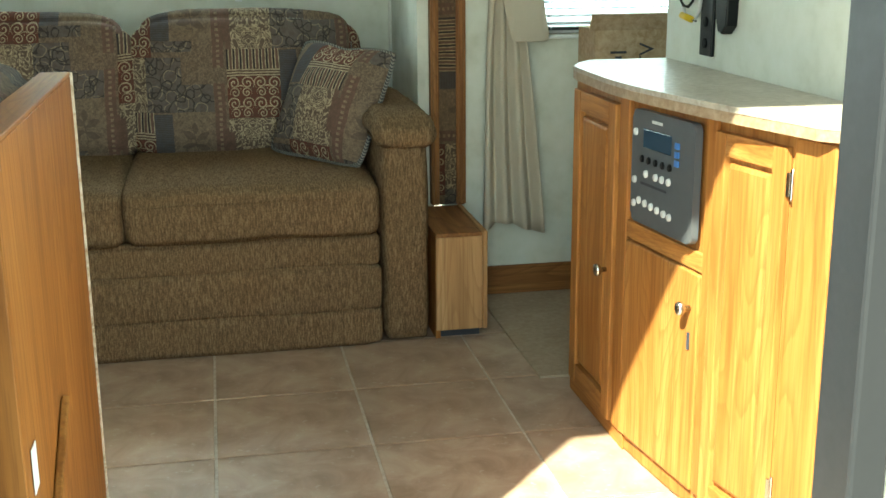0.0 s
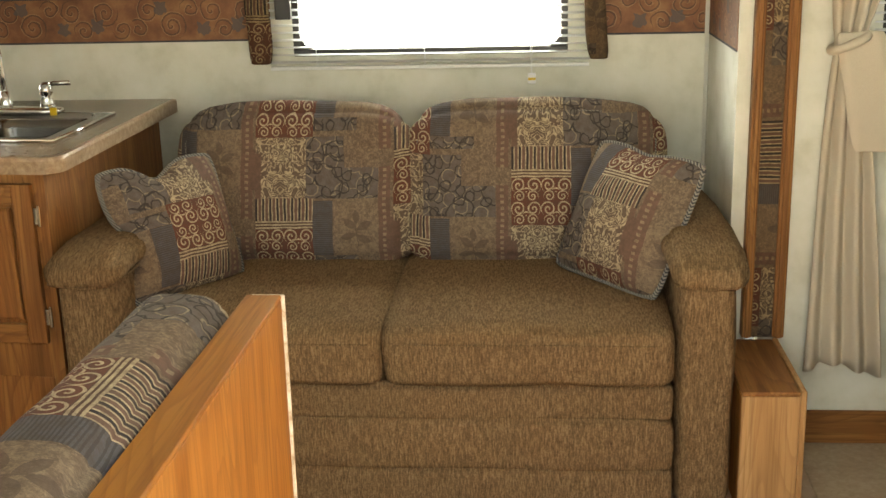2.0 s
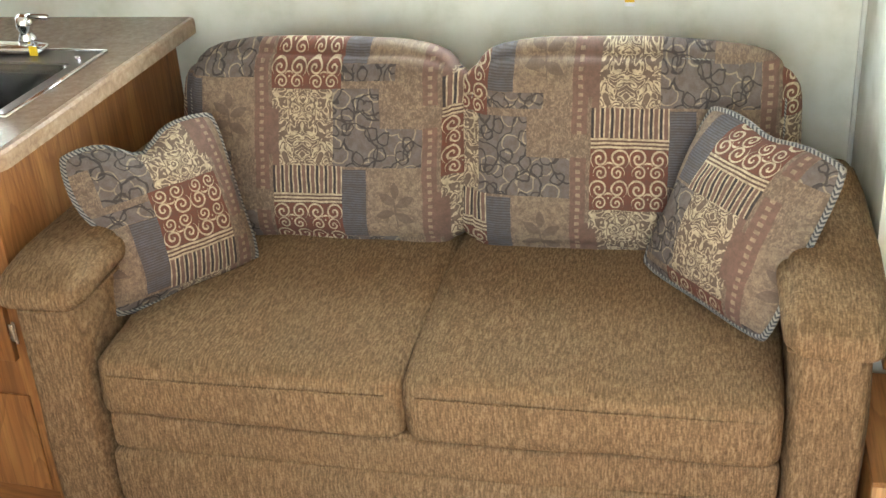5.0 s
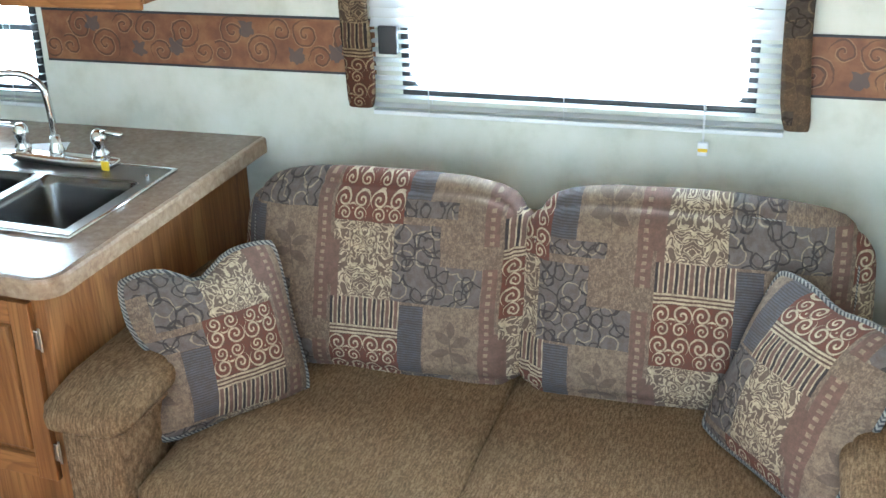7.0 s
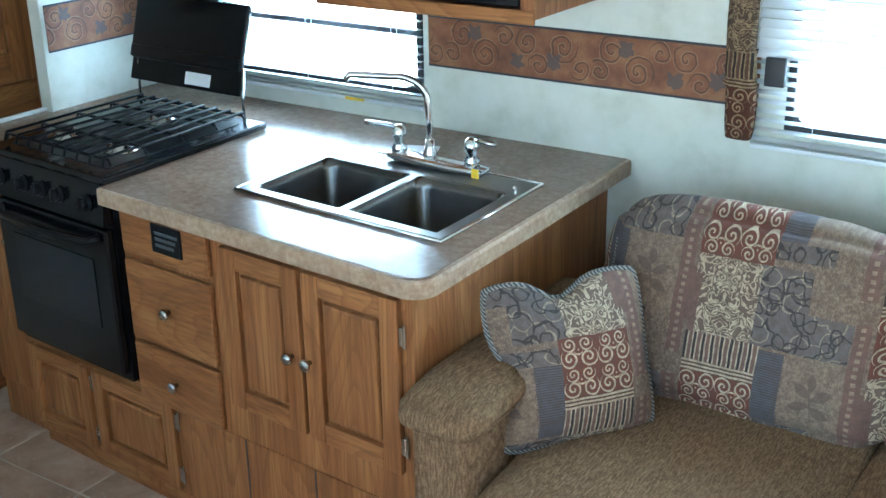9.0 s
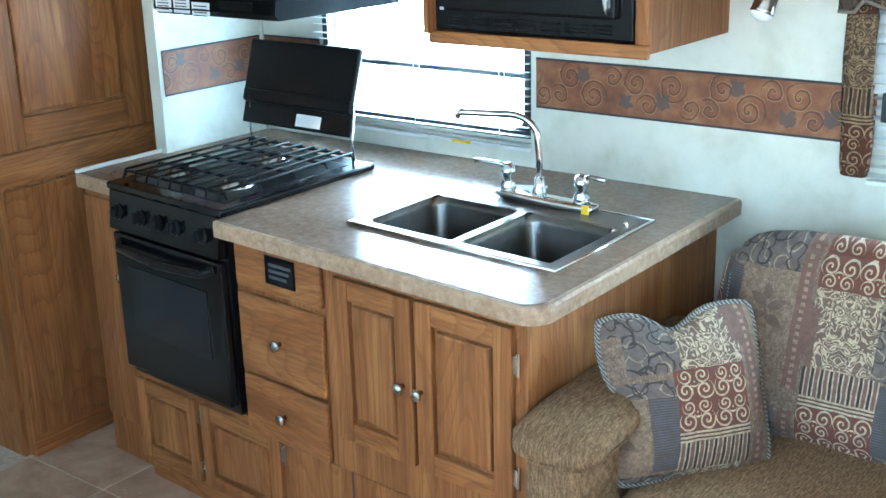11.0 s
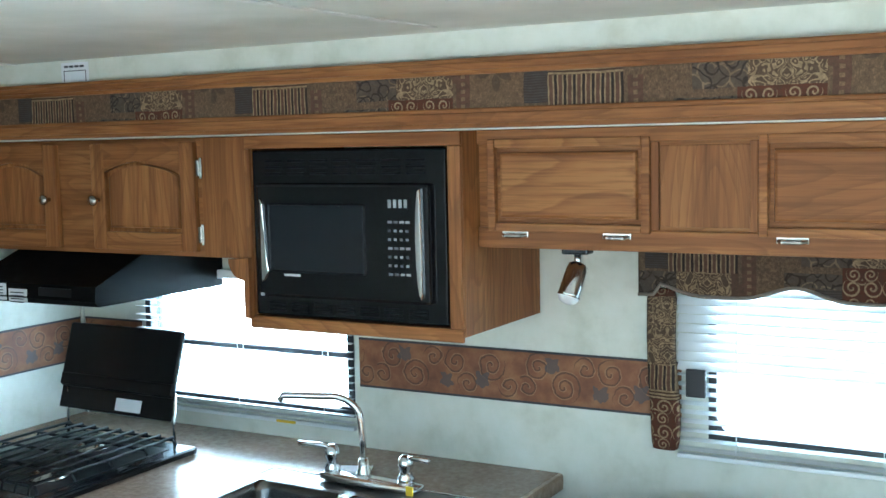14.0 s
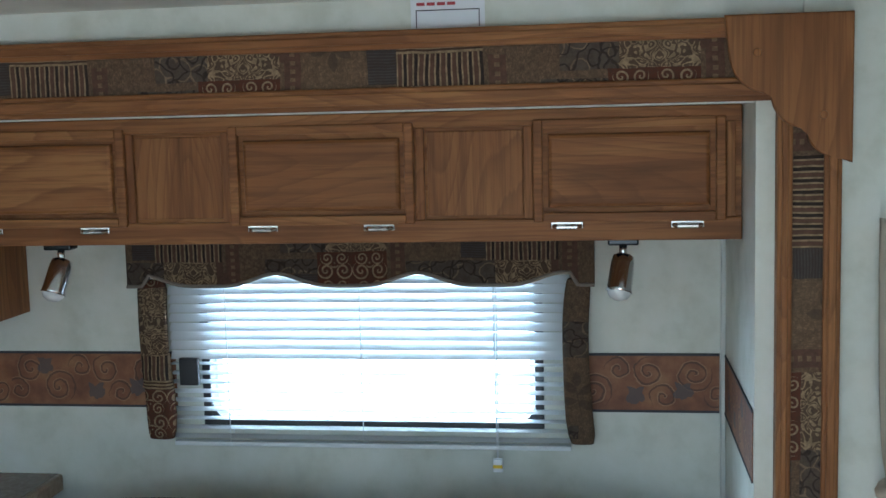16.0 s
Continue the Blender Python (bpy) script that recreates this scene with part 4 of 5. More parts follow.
for u, w in ((0.90, 1.925), (1.018, 1.81)):
    part("screw_cap", lathe([(0.008, 0), (0.007, 0.004), (0.003, 0.005)], 12, axis="-Y", at=(u, FASCIA - 0.039, w)), oak_v, bracket)
# boxed corner beside the sofa
bx = thing("wood_box", "golden oak box cover on the floor beside the sofa", "wood box")
part("front", box(0.880, 1.022, -0.985, -0.973, F + 0.03, 0.300, 0.002), lit_oak_v, bx)
part("side", box(1.022, 1.037, -0.990, FASCIA - 0.026, F + 0.03, 0.316, 0.003), lit_oak_v, bx)
part("top", box(0.880, 1.022, -0.985, FASCIA - 0.026, 0.300, 0.312, 0.003), oak_y, bx)
part("side", box(0.880, 0.894, -0.972, FASCIA - 0.026, F + 0.002, 0.299), gold_v, bx)
part("plinth", box(0.895, 1.02, -0.95, FASCIA - 0.04, F, F + 0.03), ink, bx)


# ---- kitchen base, counter, sink ----
def tapered(*things):
    """The galley is a little shallower towards the pantry."""
    for t in things:
        for ob in (t, *t.children_recursive):
            if ob.type == "MESH":
                for v in ob.data.vertices:
                    v.co.y *= 1 - 0.08 * max(0.0, -0.85 - v.co.x)


KF = -0.93
base = thing("base_cabinet", "oak kitchen base cabinet with drawers and two doors", "cabinet")
bm = box(-0.878, -0.862, KF, -0.003, F, 0.868)
part("side_panel", bm, oak_v, base)
bm = box(-1.83, -0.878, KF + 0.004, KF + 0.022, 0.05, 0.868)
part("face_frame", bm, oak_v, base)
part("back_panel", box(-1.83, -0.88, -0.02, -0.004, F, 0.62), oak_v, base)
part("partition", box(-1.835, -1.82, KF + 0.022, -0.02, F, 0.868), oak_v, base)
part("toe_board", box(-2.35, -0.878, KF + 0.024, KF + 0.040, F, 0.10), oak_h, base)
KM = Matrix.Translation((0, KF + 0.004, 0)) @ FRONT
WK = (oak_v, oak_h)


def drawer(u0, u1, w0, w1, knobbed=True):
    bm = box(u0, u1, w0, w1, 0, 0.019, 0.006, 3)
    d = part("drawer_front", moved(bm, KM), oak_h, base)
    if knobbed:
        knob(KM, d, (u0 + u1) / 2, (w0 + w1) / 2, 0.019)
    return d


top_panel = drawer(-1.815, -1.490, 0.740, 0.862, False)
drawer(-1.815, -1.490, 0.498, 0.722)
drawer(-1.815, -1.490, 0.318, 0.486)
plate = part("outlet_plate", moved(box(-1.685, -1.575, 0.772, 0.848, 0.0195, 0.027, 0.003), KM), black_satin, top_panel, "black control plate")
for k in range(3):
    part("plate_print", moved(box(-1.668, -1.600 + 0.008 * k, 0.790 + 0.016 * k, 0.798 + 0.016 * k, 0.027, 0.0282), KM), grey_panel, top_panel)
for u0, u1, ku, hu in ((-1.446, -1.190, -1.218, None), (-1.178, -0.896, -1.160, -0.890)):
    d = panel_door(KM, base, u0, u1, 0.412, 0.838, 0.0, 0.052, 0, WK)
    knob(KM, d, ku, 0.616, 0.019)
    if hu:
        hinge(KM, d, hu, 0.755, 0.010)
        hinge(KM, d, hu, 0.485, 0.010)
part("lower_panel", moved(box(-1.64, -0.895, 0.055, 0.315, 0.0, 0.006, 0.003), KM), oak_v, base)
for u in (-1.42, -1.18):
    part("groove", moved(box(u, u + 0.004, 0.055, 0.315, 0.0055, 0.0075), KM), ink, base)
low = thing("base_cabinet", "low oak cabinet with two doors under the oven", "cabinet")
part("body", box(-2.36, -1.65, KF + 0.006, -0.35, 0.045, 0.342), oak_h, low)
for u0, u1, hu in ((-2.345, -2.055, -2.050), (-2.035, -1.690, -1.683)):
    d = panel_door(KM, low, u0, u1, 0.066, 0.328, 0.0, 0.045, 0, WK)
    hinge(KM, d, hu, 0.280, 0.010)
    hinge(KM, d, hu, 0.115, 0.010)
filler = thing("base_cabinet", "narrow oak filler cabinet beside the oven", "cabinet")
part("body", box(-2.596, -2.365, -0.875, -0.02, F, 0.868), oak_v, filler)
d = part("door", moved(box(-2.585, -2.375, 0.12, 0.85, 0, 0.018, 0.004), Matrix.Translation((0, -0.875, 0)) @ FRONT), oak_v, filler)
knob(Matrix.Translation((0, -0.875, 0)) @ FRONT, d, -2.41, 0.62, 0.018)

counter = thing("countertop", "tan mottled laminate kitchen countertop with stone-look edge", "countertop")
CT, CB, CF, CL = 0.915, 0.872, -0.985, -2.60
RNG = (-2.352, -1.846, -0.95, -0.30)
SNK = (-1.505, -0.915, -0.755, -0.345)
r = 0.055
corner = [(-0.797 - r + r * math.cos(a), CF + r - r * math.sin(a)) for a in [math.pi / 2 * k / 8 for k in range(9)]]
slab = wall_with_holes("top", Matrix.Translation((0, 0, CT)), CL + 0.001, -0.809, CF + 0.012, -0.001, 0.03,
                       [RNG[:2] + (CF, RNG[3]), (CL, RNG[0], CF, -0.895), SNK], counter_mat)
bm = bmesh.new()
bm.from_mesh(slab.data)
bmesh.ops.bevel(bm, geom=[e for e in bm.edges if all(abs(v.co.x + 0.809) < 1e-4 and abs(v.co.y - CF - 0.012) < 1e-4 for v in e.verts)], offset=r - 0.012, segments=8, profile=0.5, affect="EDGES")
bpy.data.objects.remove(slab)
part("top", bm, counter_mat, counter)
edge_path = [(RNG[1], CF), (-0.797 - r, CF)] + list(reversed(corner)) + [(-0.797, CF + r), (-0.797, -0.001)]
inner = [(RNG[1], CF + 0.0122), (-0.797 - r, CF + 0.0122)] + [(x - 0.0122, y + 0.0122) for x, y in reversed(corner)] + [(-0.8092, CF + r), (-0.8092, -0.001)]
own = bmesh.new()
rows = [[own.verts.new((x, y, z)) for x, y in path] for path, z in ((inner, CT - 0.0002), ([((x + 4 * a) / 5, (y + 4 * b) / 5) for (x, y), (a, b) in zip(inner, edge_path)], CT - 0.002), (edge_path, CT - 0.010), (edge_path, CB), (inner, CB), (inner, CT - 0.028))]
for a, b in zip(rows, rows[1:]):
    for k in range(len(a) - 1):
        if (a[k].co - a[k + 1].co).length > 1e-5:
            try:
                own.faces.new((a[k], a[k + 1], b[k + 1], b[k]))
            except ValueError:
                pass
part("edge", own, edge_mat, counter, "lighter stone-pattern edge band")
part("edge", box(CL + 0.002, RNG[0], -0.907, -0.8955, CB, CT - 0.001, 0.003), edge_mat, counter)
part("end_strip", box(CL + 0.001, CL + 0.014, -0.907, -0.014, CT + 0.0005, CT + 0.012, 0.002), white_plastic, counter, "white sealing strip along the counter end")

sink = thing("kitchen_sink", "stainless double-bowl sink set in the tan counter", "sink")
RX0, RX1, RY0, RY1 = -1.53, -0.89, -0.780, -0.322
own = None
bowls = ((-1.495, -1.215, -0.745, -0.435), (-1.190, -0.925, -0.745, -0.435))
us = [RX0, bowls[0][0], bowls[0][1], bowls[1][0], bowls[1][1], RX1]
ws = [RY0, bowls[0][2], bowls[0][3], RY1]
for i in range(5):
    for j in range(3):
        if j == 1 and i in (1, 3):
            continue
        own = box(us[i], us[i + 1], ws[j], ws[j + 1], CT + 0.0005, CT + 0.007, 0.0, 1, own)
bmesh.ops.remove_doubles(own, verts=own.verts, dist=1e-5)
rim = part("rim", own, steel, sink)
lip = tube([(RX0, RY0, CT + 0.004), (RX1, RY0, CT + 0.004), (RX1, RY1, CT + 0.004), (RX0, RY1, CT + 0.004)], 0.006, steps=8, closed=True)
part("lip", lip, chrome, sink, "bright rolled rim", True)
for x0, x1, y0, y1 in bowls:
    own = bmesh.new()
    def ring(inset, z, rr, n=6):
        out = []
        for cx, cy, start in ((x1 - inset - rr, y1 - inset - rr, 0), (x0 + inset + rr, y1 - inset - rr, 90), (x0 + inset + rr, y0 + inset + rr, 180), (x1 - inset - rr, y0 + inset + rr, 270)):
            out += [own.verts.new((cx + rr * math.cos(radians(start + 90 * k / n)), cy + rr * math.sin(radians(start + 90 * k / n)), z)) for k in range(n + 1)]
        return out
    rings = [ring(-0.006, CT + 0.0075, 0.03), ring(0.0, CT + 0.004, 0.035), ring(0.004, CT - 0.02, 0.04), ring(0.012, CT - 0.13, 0.045), ring(0.02, CT - 0.15, 0.045), ring(0.04, CT - 0.16, 0.04), ring(0.10, CT - 0.163, 0.02)]
    for a, b in zip(rings, rings[1:]):
        for k in range(len(a)):
            own.faces.new((a[k - 1], a[k], b[k], b[k - 1]))
    own.faces.new(rings[-1])
    bowl = part("bowl", own, shaded_bowl_steel, sink, smooth=True)
    part("drain", lathe([(0.042, 0), (0.042, 0.003), (0.034, 0.004), (0.03, 0.001)], 20, at=((x0 + x1) / 2, (y0 + y1) / 2 + 0.02, CT - 0.1625)), chrome, bowl, smooth=True)
part("clip", lathe([(0.006, 0), (0.006, 0.006), (0.003, 0.009)], 10, at=(-0.925, -0.40, CT + 0.007)), chrome, sink)

tap = thing("faucet", "chrome two-handle kitchen faucet with a high curved spout", "faucet")
ZT = CT + 0.007
part("base_plate", soft_box(-1.345, -1.045, -0.375, -0.318, ZT, ZT + 0.022, 0.010, 0.002, 6), chrome, tap, smooth=True)
sp = [(-1.215, -0.345, ZT + 0.02), (-1.215, -0.346, ZT + 0.12), (-1.218, -0.348, ZT + 0.17)]
for k in range(9):
    a = math.pi * 0.55 * k / 8
    sp.append((-1.218 - 0.075 * (1 - math.cos(a)), -0.348 - 0.035 * (1 - math.cos(a)), ZT + 0.17 + 0.065 * math.sin(a)))
sp += [(-1.36, -0.415, ZT + 0.236), (-1.405, -0.437, ZT + 0.238), (-1.415, -0.441, ZT + 0.222)]
part("spout", tube(sp, 0.0095, steps=12), chrome, tap, smooth=True)
part("spout_base", lathe([(0.02, 0), (0.021, 0.012), (0.014, 0.03), (0.0125, 0.05)], 16, at=(-1.215, -0.345, ZT + 0.02)), chrome, tap, smooth=True)
for x, s in ((-1.315, -1), (-1.085, 1)):
    h = part("handle", lathe([(0.023, 0), (0.022, 0.016), (0.014, 0.032), (0.021, 0.046), (0.018, 0.066), (0.008, 0.076)], 16, at=(x, -0.346, ZT + 0.02)), chrome, tap, smooth=True)
    part("lever", tube([(x, -0.346, ZT + 0.084), (x + s * 0.03, -0.36, ZT + 0.094), (x + s * 0.088, -0.378, ZT + 0.097)], 0.0072, steps=8), chrome, h, smooth=True)
part("tag", box(-1.066, -1.046, -0.379, -0.374, ZT + 0.001, ZT + 0.024), yellow_mat, tap, "small yellow tag")
leaflet = moved(box(-0.05, 0.05, -0.035, 0.035, 0, 0.0012), pose(-1.33, -0.22, CT + 0.001, 0, 0, 24))
tagged(part("paper_slip", leaflet, paper), "small white paper slip lying on the counter", "paper")
tapered(base, low, filler, counter, sink, tap, bpy.data.objects["paper_slip"])


# ---- range ----
oven = thing("gas_range", "black gas range with an open lid and wire grate", "stove")
RX0, RX1 = RNG[0] + 0.003, RNG[1] - 0.003
part("body", box(RX0, RX1, -0.935, -0.305, 0.345, 0.905), black_satin, oven)
part("cooktop", box(RX0 - 0.012, RX1 + 0.012, -0.962, -0.292, CT + 0.001, CT + 0.022, 0.006), black_gloss, oven)
RM = Matrix.Translation((0, -0.935, 0)) @ FRONT
ctl = prism([(0.0, 0.800), (0.040, 0.805), (0.024, 0.915), (0.0, 0.915)], RX0, RX1)
ctl.transform(Matrix(((0, 0, 1, 0), (-1, 0, 0, -0.935), (0, 1, 0, 0), (0, 0, 0, 1))))
ctl = part("control_panel", ctl, black_gloss, oven)
for k, u in enumerate((-2.305, -2.195, -2.115, -2.035, -1.915)):
    kb = lathe([(0.023, 0), (0.022, 0.006), (0.017, 0.009), (0.016, 0.022), (0.012, 0.025)], 18)
    box(-0.004, 0.004, -0.017, 0.017, 0.022, 0.029, 0.001, 1, kb)
    kb.transform(RM @ Matrix.Translation((u, 0.858, 0.034)) @ Matrix.Rotation(radians(-8), 4, "X"))
    part("knob", kb, black_satin, ctl, "round black control knob")
    mk = box(u - 0.0015, u + 0.0015, 0.868, 0.874, 0.058, 0.0605)
    part("knob_mark", moved(mk, RM), paper, ctl)
odoor = part("oven_door", moved(box(RX0 + 0.004, RX1 - 0.002, 0.375, 0.792, 0.004, 0.034, 0.006), RM), black_gloss, oven)
part("oven_window", moved(box(RX0 + 0.07, RX1 - 0.07, 0.50, 0.70, 0.0335, 0.0365, 0.001), RM), dark_glass, odoor, "dark glass oven window")
hb = tube([(RX0 + 0.03, 0.770, 0.036), (RX0 + 0.06, 0.758, 0.062), (-2.1, 0.748, 0.072), (RX1 - 0.06, 0.758, 0.062), (RX1 - 0.03, 0.770, 0.036)], 0.011, steps=10)
part("oven_handle", moved(hb, RM), black_satin, odoor, smooth=True)
ZG = CT + 0.022
part("burner_tray", box(RX0 + 0.04, RX1 - 0.04, -0.90, -0.36, ZG - 0.001, ZG + 0.002, 0.001), black_satin, oven)
for x, y in ((-2.23, -0.76), (-1.99, -0.76), (-2.11, -0.47)):
    bn = part("burner", lathe([(0.055, 0), (0.055, 0.004), (0.038, 0.010), (0.038, 0.018), (0.030, 0.022), (0.01, 0.023)], 24, at=(x, y, ZG + 0.002)), nickel, oven, "round aluminium gas burner", True)
    part("burner_cap", lathe([(0.026, 0), (0.026, 0.006), (0.02, 0.008)], 20, at=(x, y, ZG + 0.024)), iron, bn, smooth=True)
grate = None
zg = ZG + 0.034
for k in range(9):
    x = RX0 + 0.035 + k * (RX1 - RX0 - 0.07) / 8
    grate = tube([(x, -0.925, zg - 0.024), (x, -0.915, zg), (x, -0.345, zg), (x, -0.335, zg - 0.024)], 0.0042, grate, 6)
for y in (-0.905, -0.77, -0.625, -0.48, -0.355):
    grate = tube([(RX0 + 0.02, y, zg - 0.022), (RX0 + 0.03, y, zg - 0.006), (RX1 - 0.03, y, zg - 0.006), (RX1 - 0.02, y, zg - 0.022)], 0.0048, grate, 6)
part("grate", grate, iron, oven, "black wire grate", True)
LM = Matrix.Translation((0, -0.318, ZG + 0.140)) @ Matrix.Rotation(radians(-20), 4, "X") @ FRONT
LM = Matrix.Translation((-0.04, 0, 0)) @ LM
lid = part("lid", moved(box(RX0 + 0.02, RX1 - 0.012, 0.0, 0.200, -0.010, 0.012, 0.008, 3), LM), black_satin, oven, "raised black metal lid")
part("lid_fold", moved(box(RX0 + 0.02, RX1 - 0.012, -0.066, 0.010, -0.012, -0.004, 0.003), LM), black_satin, lid)
part("lid_lip", moved(box(RX0 + 0.024, RX1 - 0.016, 0.004, 0.040, 0.0105, 0.0150, 0.003), LM), black_satin, lid)
part("rating_label", moved(box(-2.09, -1.985, -0.056, -0.018, -0.0038, -0.0026), LM), paper, lid, "silver rating label")
for x in (RX0 + 0.005, RX1 - 0.05):
    part("lid_stay", tube([(x, -0.325, ZG - 0.002), (x, -0.322, ZG + 0.07), (x, -0.312, ZG + 0.155)], 0.005, steps=8), chrome, lid, smooth=True)

tapered(oven)

# ---- pantry ----
pantry = thing("pantry_cabinet", "tall oak pantry cabinet with an arched panel door", "cabinet")
PX, PY0, PY1 = -2.76, -0.945, -0.300
part("carcass", box(PX - 0.55, PX, PY0, PY1, F, 1.955), oak_v, pantry)
PM = Matrix.Translation((PX, 0, 0)) @ TO_RIGHT
part("stile", moved(box(PY1 - 0.052, PY1 + 0.002, F + 0.05, 1.965, 0.0005, 0.014, 0.003), PM), oak_v, pantry)
d = panel_door(PM, pantry, PY0 + 0.01, PY1 - 0.054, 0.985, 1.945, 0.001, 0.095, 0.045, (oak_v, oak_y))
knob(PM, d, PY1 - 0.145, 1.485, 0.02)
hinge(PM, d, PY0 + 0.012, 1.10, 0.018)
hinge(PM, d, PY0 + 0.012, 1.80, 0.018)
part("mid_rail", moved(box(PY0 + 0.006, PY1 - 0.054, 0.875, 0.978, 0.001, 0.010, 0.003), PM), oak_y, pantry)
d = part("door", moved(box(PY0 + 0.012, PY1 - 0.054, F + 0.08, 0.868, 0.001, 0.019, 0.004), PM), oak_v, pantry)
part("plinth", moved(box(PY0, PY1, F, F + 0.075, 0.0, 0.004), PM), oak_y, pantry)
hall = thing("hall_partition", "oak panel wall next to the pantry", "partition", kind="structure")
part("panel", box(PX - 0.55, PX - 0.03, PY0 - 0.022, PY0 - 0.002, F, 1.955), oak_v, hall)

# ---- upper cabinets ----
UF = -0.425
upper = thing("wall_cabinet", "oak wall cabinet with two arched doors over the range hood", "cabinet")
part("body", box(SIDE_L + 0.028, -1.492, UF, -0.003, 1.515, 1.833), oak_h, upper)
part("filler", box(-1.64, -1.492, UF - 0.006, UF, 1.515, 1.833, 0.002), oak_v, upper)
UM = Matrix.Translation((0, UF, 0)) @ FRONT
for u0, u1, ku, hu in ((-2.516, -2.170, -2.198, None), (-2.030, -1.655, -2.004, -1.643)):
    d = panel_door(UM, upper, u0, u1, 1.528, 1.822, 0.001, 0.050, 0.030, WK)
    knob(UM, d, ku, 1.665, 0.02)
    if hu:
        hinge(UM, d, hu, 1.752, 0.012)
        hinge(UM, d, hu, 1.575, 0.012)
hood = thing("range_hood", "black range hood under the oak wall cabinet", "range hood")
hp = [(0.0, 1.376), (0.52, 1.376), (0.535, 1.392), (0.53, 1.432), (0.33, 1.512), (0.0, 1.512)]
bm = prism(hp, -2.45, -1.94)
bm.transform(Matrix(((0, 0, 1, 0), (-1, 0, 0, -0.004), (0, 1, 0, 0), (0, 0, 0, 1))))
hood_black = worn("black_hood_paint", (0.006, 0.006, 0.006), 0.4, 0.0, 0.08)
hood_black.node_tree.nodes["Principled BSDF"].inputs["Specular IOR Level"].default_value = 0.02
shell = part("shell", bm, hood_black, hood)
HM = Matrix.Translation((0, -0.535, 0)) @ FRONT
for u0, u1, w0, w1 in ((-2.44, -2.37, 1.378, 1.428), (-2.36, -2.29, 1.378, 1.430), (-2.28, -2.205, 1.376, 1.416)):
    lb = part("sticker", moved(box(u0, u1, w0 + 0.004, w1, 0.002, 0.0035), HM), paper, hood, "white instruction sticker")
    for k in range(4):
        part("print_line", moved(box(u0 + 0.008, u1 - 0.012, w1 - 0.012 - k * 0.009, w1 - 0.009 - k * 0.009, 0.0035, 0.0042), HM), ink, lb)
part("switch_plate", moved(box(-2.16, -2.03, 1.392, 1.424, 0.0005, 0.003, 0.001), HM), black_satin, hood)

mwc = thing("microwave_cabinet", "oak cabinet box holding a built-in microwave", "cabinet")
MY = -0.425
own = box(-1.490, -1.472, MY, -0.003, 1.350, 1.834)
part("side", own, oak_v, mwc)
part("side", box(-0.874, -0.856, MY, -0.003, 1.347, 1.834, 0.002), oak_v, mwc)
part("bottom", box(-1.472, -0.874, MY, -0.003, 1.347, 1.364), oak_h, mwc)
part("top", box(-1.472, -0.874, MY, -0.003, 1.806, 1.834), oak_h, mwc)
scroll = [(-1.492, 1.362), (-1.492, 1.46)] + [(-1.492 - 0.05 * math.sin(a), 1.515 - 0.055 * math.cos(a)) for a in [math.pi / 2 * k / 6 for k in range(7)]] + [(-1.475, 1.52), (-1.475, 1.362)]
part("scroll_bracket", moved(prism(scroll, 0.0, 0.016, None, 0.002), Matrix.Translation((0, MY - 0.0135, 0)) @ FRONT), oak_v, mwc, "curved oak bracket joining the wall cabinet")
part("face_rail", box(-1.490, -0.856, MY - 0.012, MY - 0.0005, 1.335, 1.368, 0.005), oak_h, mwc)
part("face_rail", box(-1.490, -0.856, MY - 0.012, MY - 0.0005, 1.800, 1.834, 0.003), oak_h, mwc)
part("face_stile", box(-0.892, -0.856, MY - 0.0125, MY - 0.0005, 1.368, 1.80, 0.004), oak_v, mwc)
part("face_stile", box(-1.490, -1.474, MY - 0.0125, MY - 0.0005, 1.368, 1.80, 0.003), oak_v, mwc)
micro = thing("microwave", "black built-in microwave oven with a keypad", "microwave")
MM = Matrix.Translation((0, MY + 0.002, 0)) @ FRONT
own = box(-1.468, -0.898, 1.373, 1.795, -0.30, 0.010, 0.004)
part("trim_frame", moved(own, MM), black_gloss, micro)
for w0, w1 in ((1.728, 1.776), (1.383, 1.410)):
    for k in range(7):
        u = -1.425 + k * 0.070
        for j in range(3):
            w = w0 + (w1 - w0) * (j + 0.5) / 3
            part("vent_slot", moved(box(u, u + 0.052, w - 0.003, w + 0.003, 0.0095, 0.0125, 0.001), MM), iron, micro)
key_mat = worn("pale_key_print", (0.28, 0.29, 0.30), 0.5)
front = part("front", moved(box(-1.445, -0.935, 1.423, 1.712, 0.0105, 0.030, 0.008), MM), black_gloss, micro)
part("window", moved(box(-1.405, -1.115, 1.487, 1.662, 0.0295, 0.0325, 0.006), MM), dark_glass, micro, "dark tinted door window")
# chrome strip shaped like the reflection along the left edge of the black door
bar = prism([(-1.430, 1.46), (-1.423, 1.465), (-1.406, 1.49), (-1.416, 1.565), (-1.420, 1.66), (-1.430, 1.675)], 0.0298, 0.036, None, 0.003)
part("door_handle", moved(bar, MM), chrome, micro, "curved chrome strip standing in for the highlight on the door edge")
# highlight of the black right-hand trim, added as a thin chrome strip
glint = prism([(-0.955, 1.435)] + [(-0.961 - 0.006 * math.sin(math.pi * k / 10), 1.445 + 0.025 * k) for k in range(11)] + [(-0.953, 1.700), (-0.951, 1.45)], 0.0298, 0.040, None, 0.004)
part("side_grip", moved(glint, MM), chrome, micro, "curved chrome strip standing in for the highlight on the black trim")
part("display", moved(box(-1.050, -0.985, 1.644, 1.682, 0.0298, 0.0310), MM), black_gloss, micro)
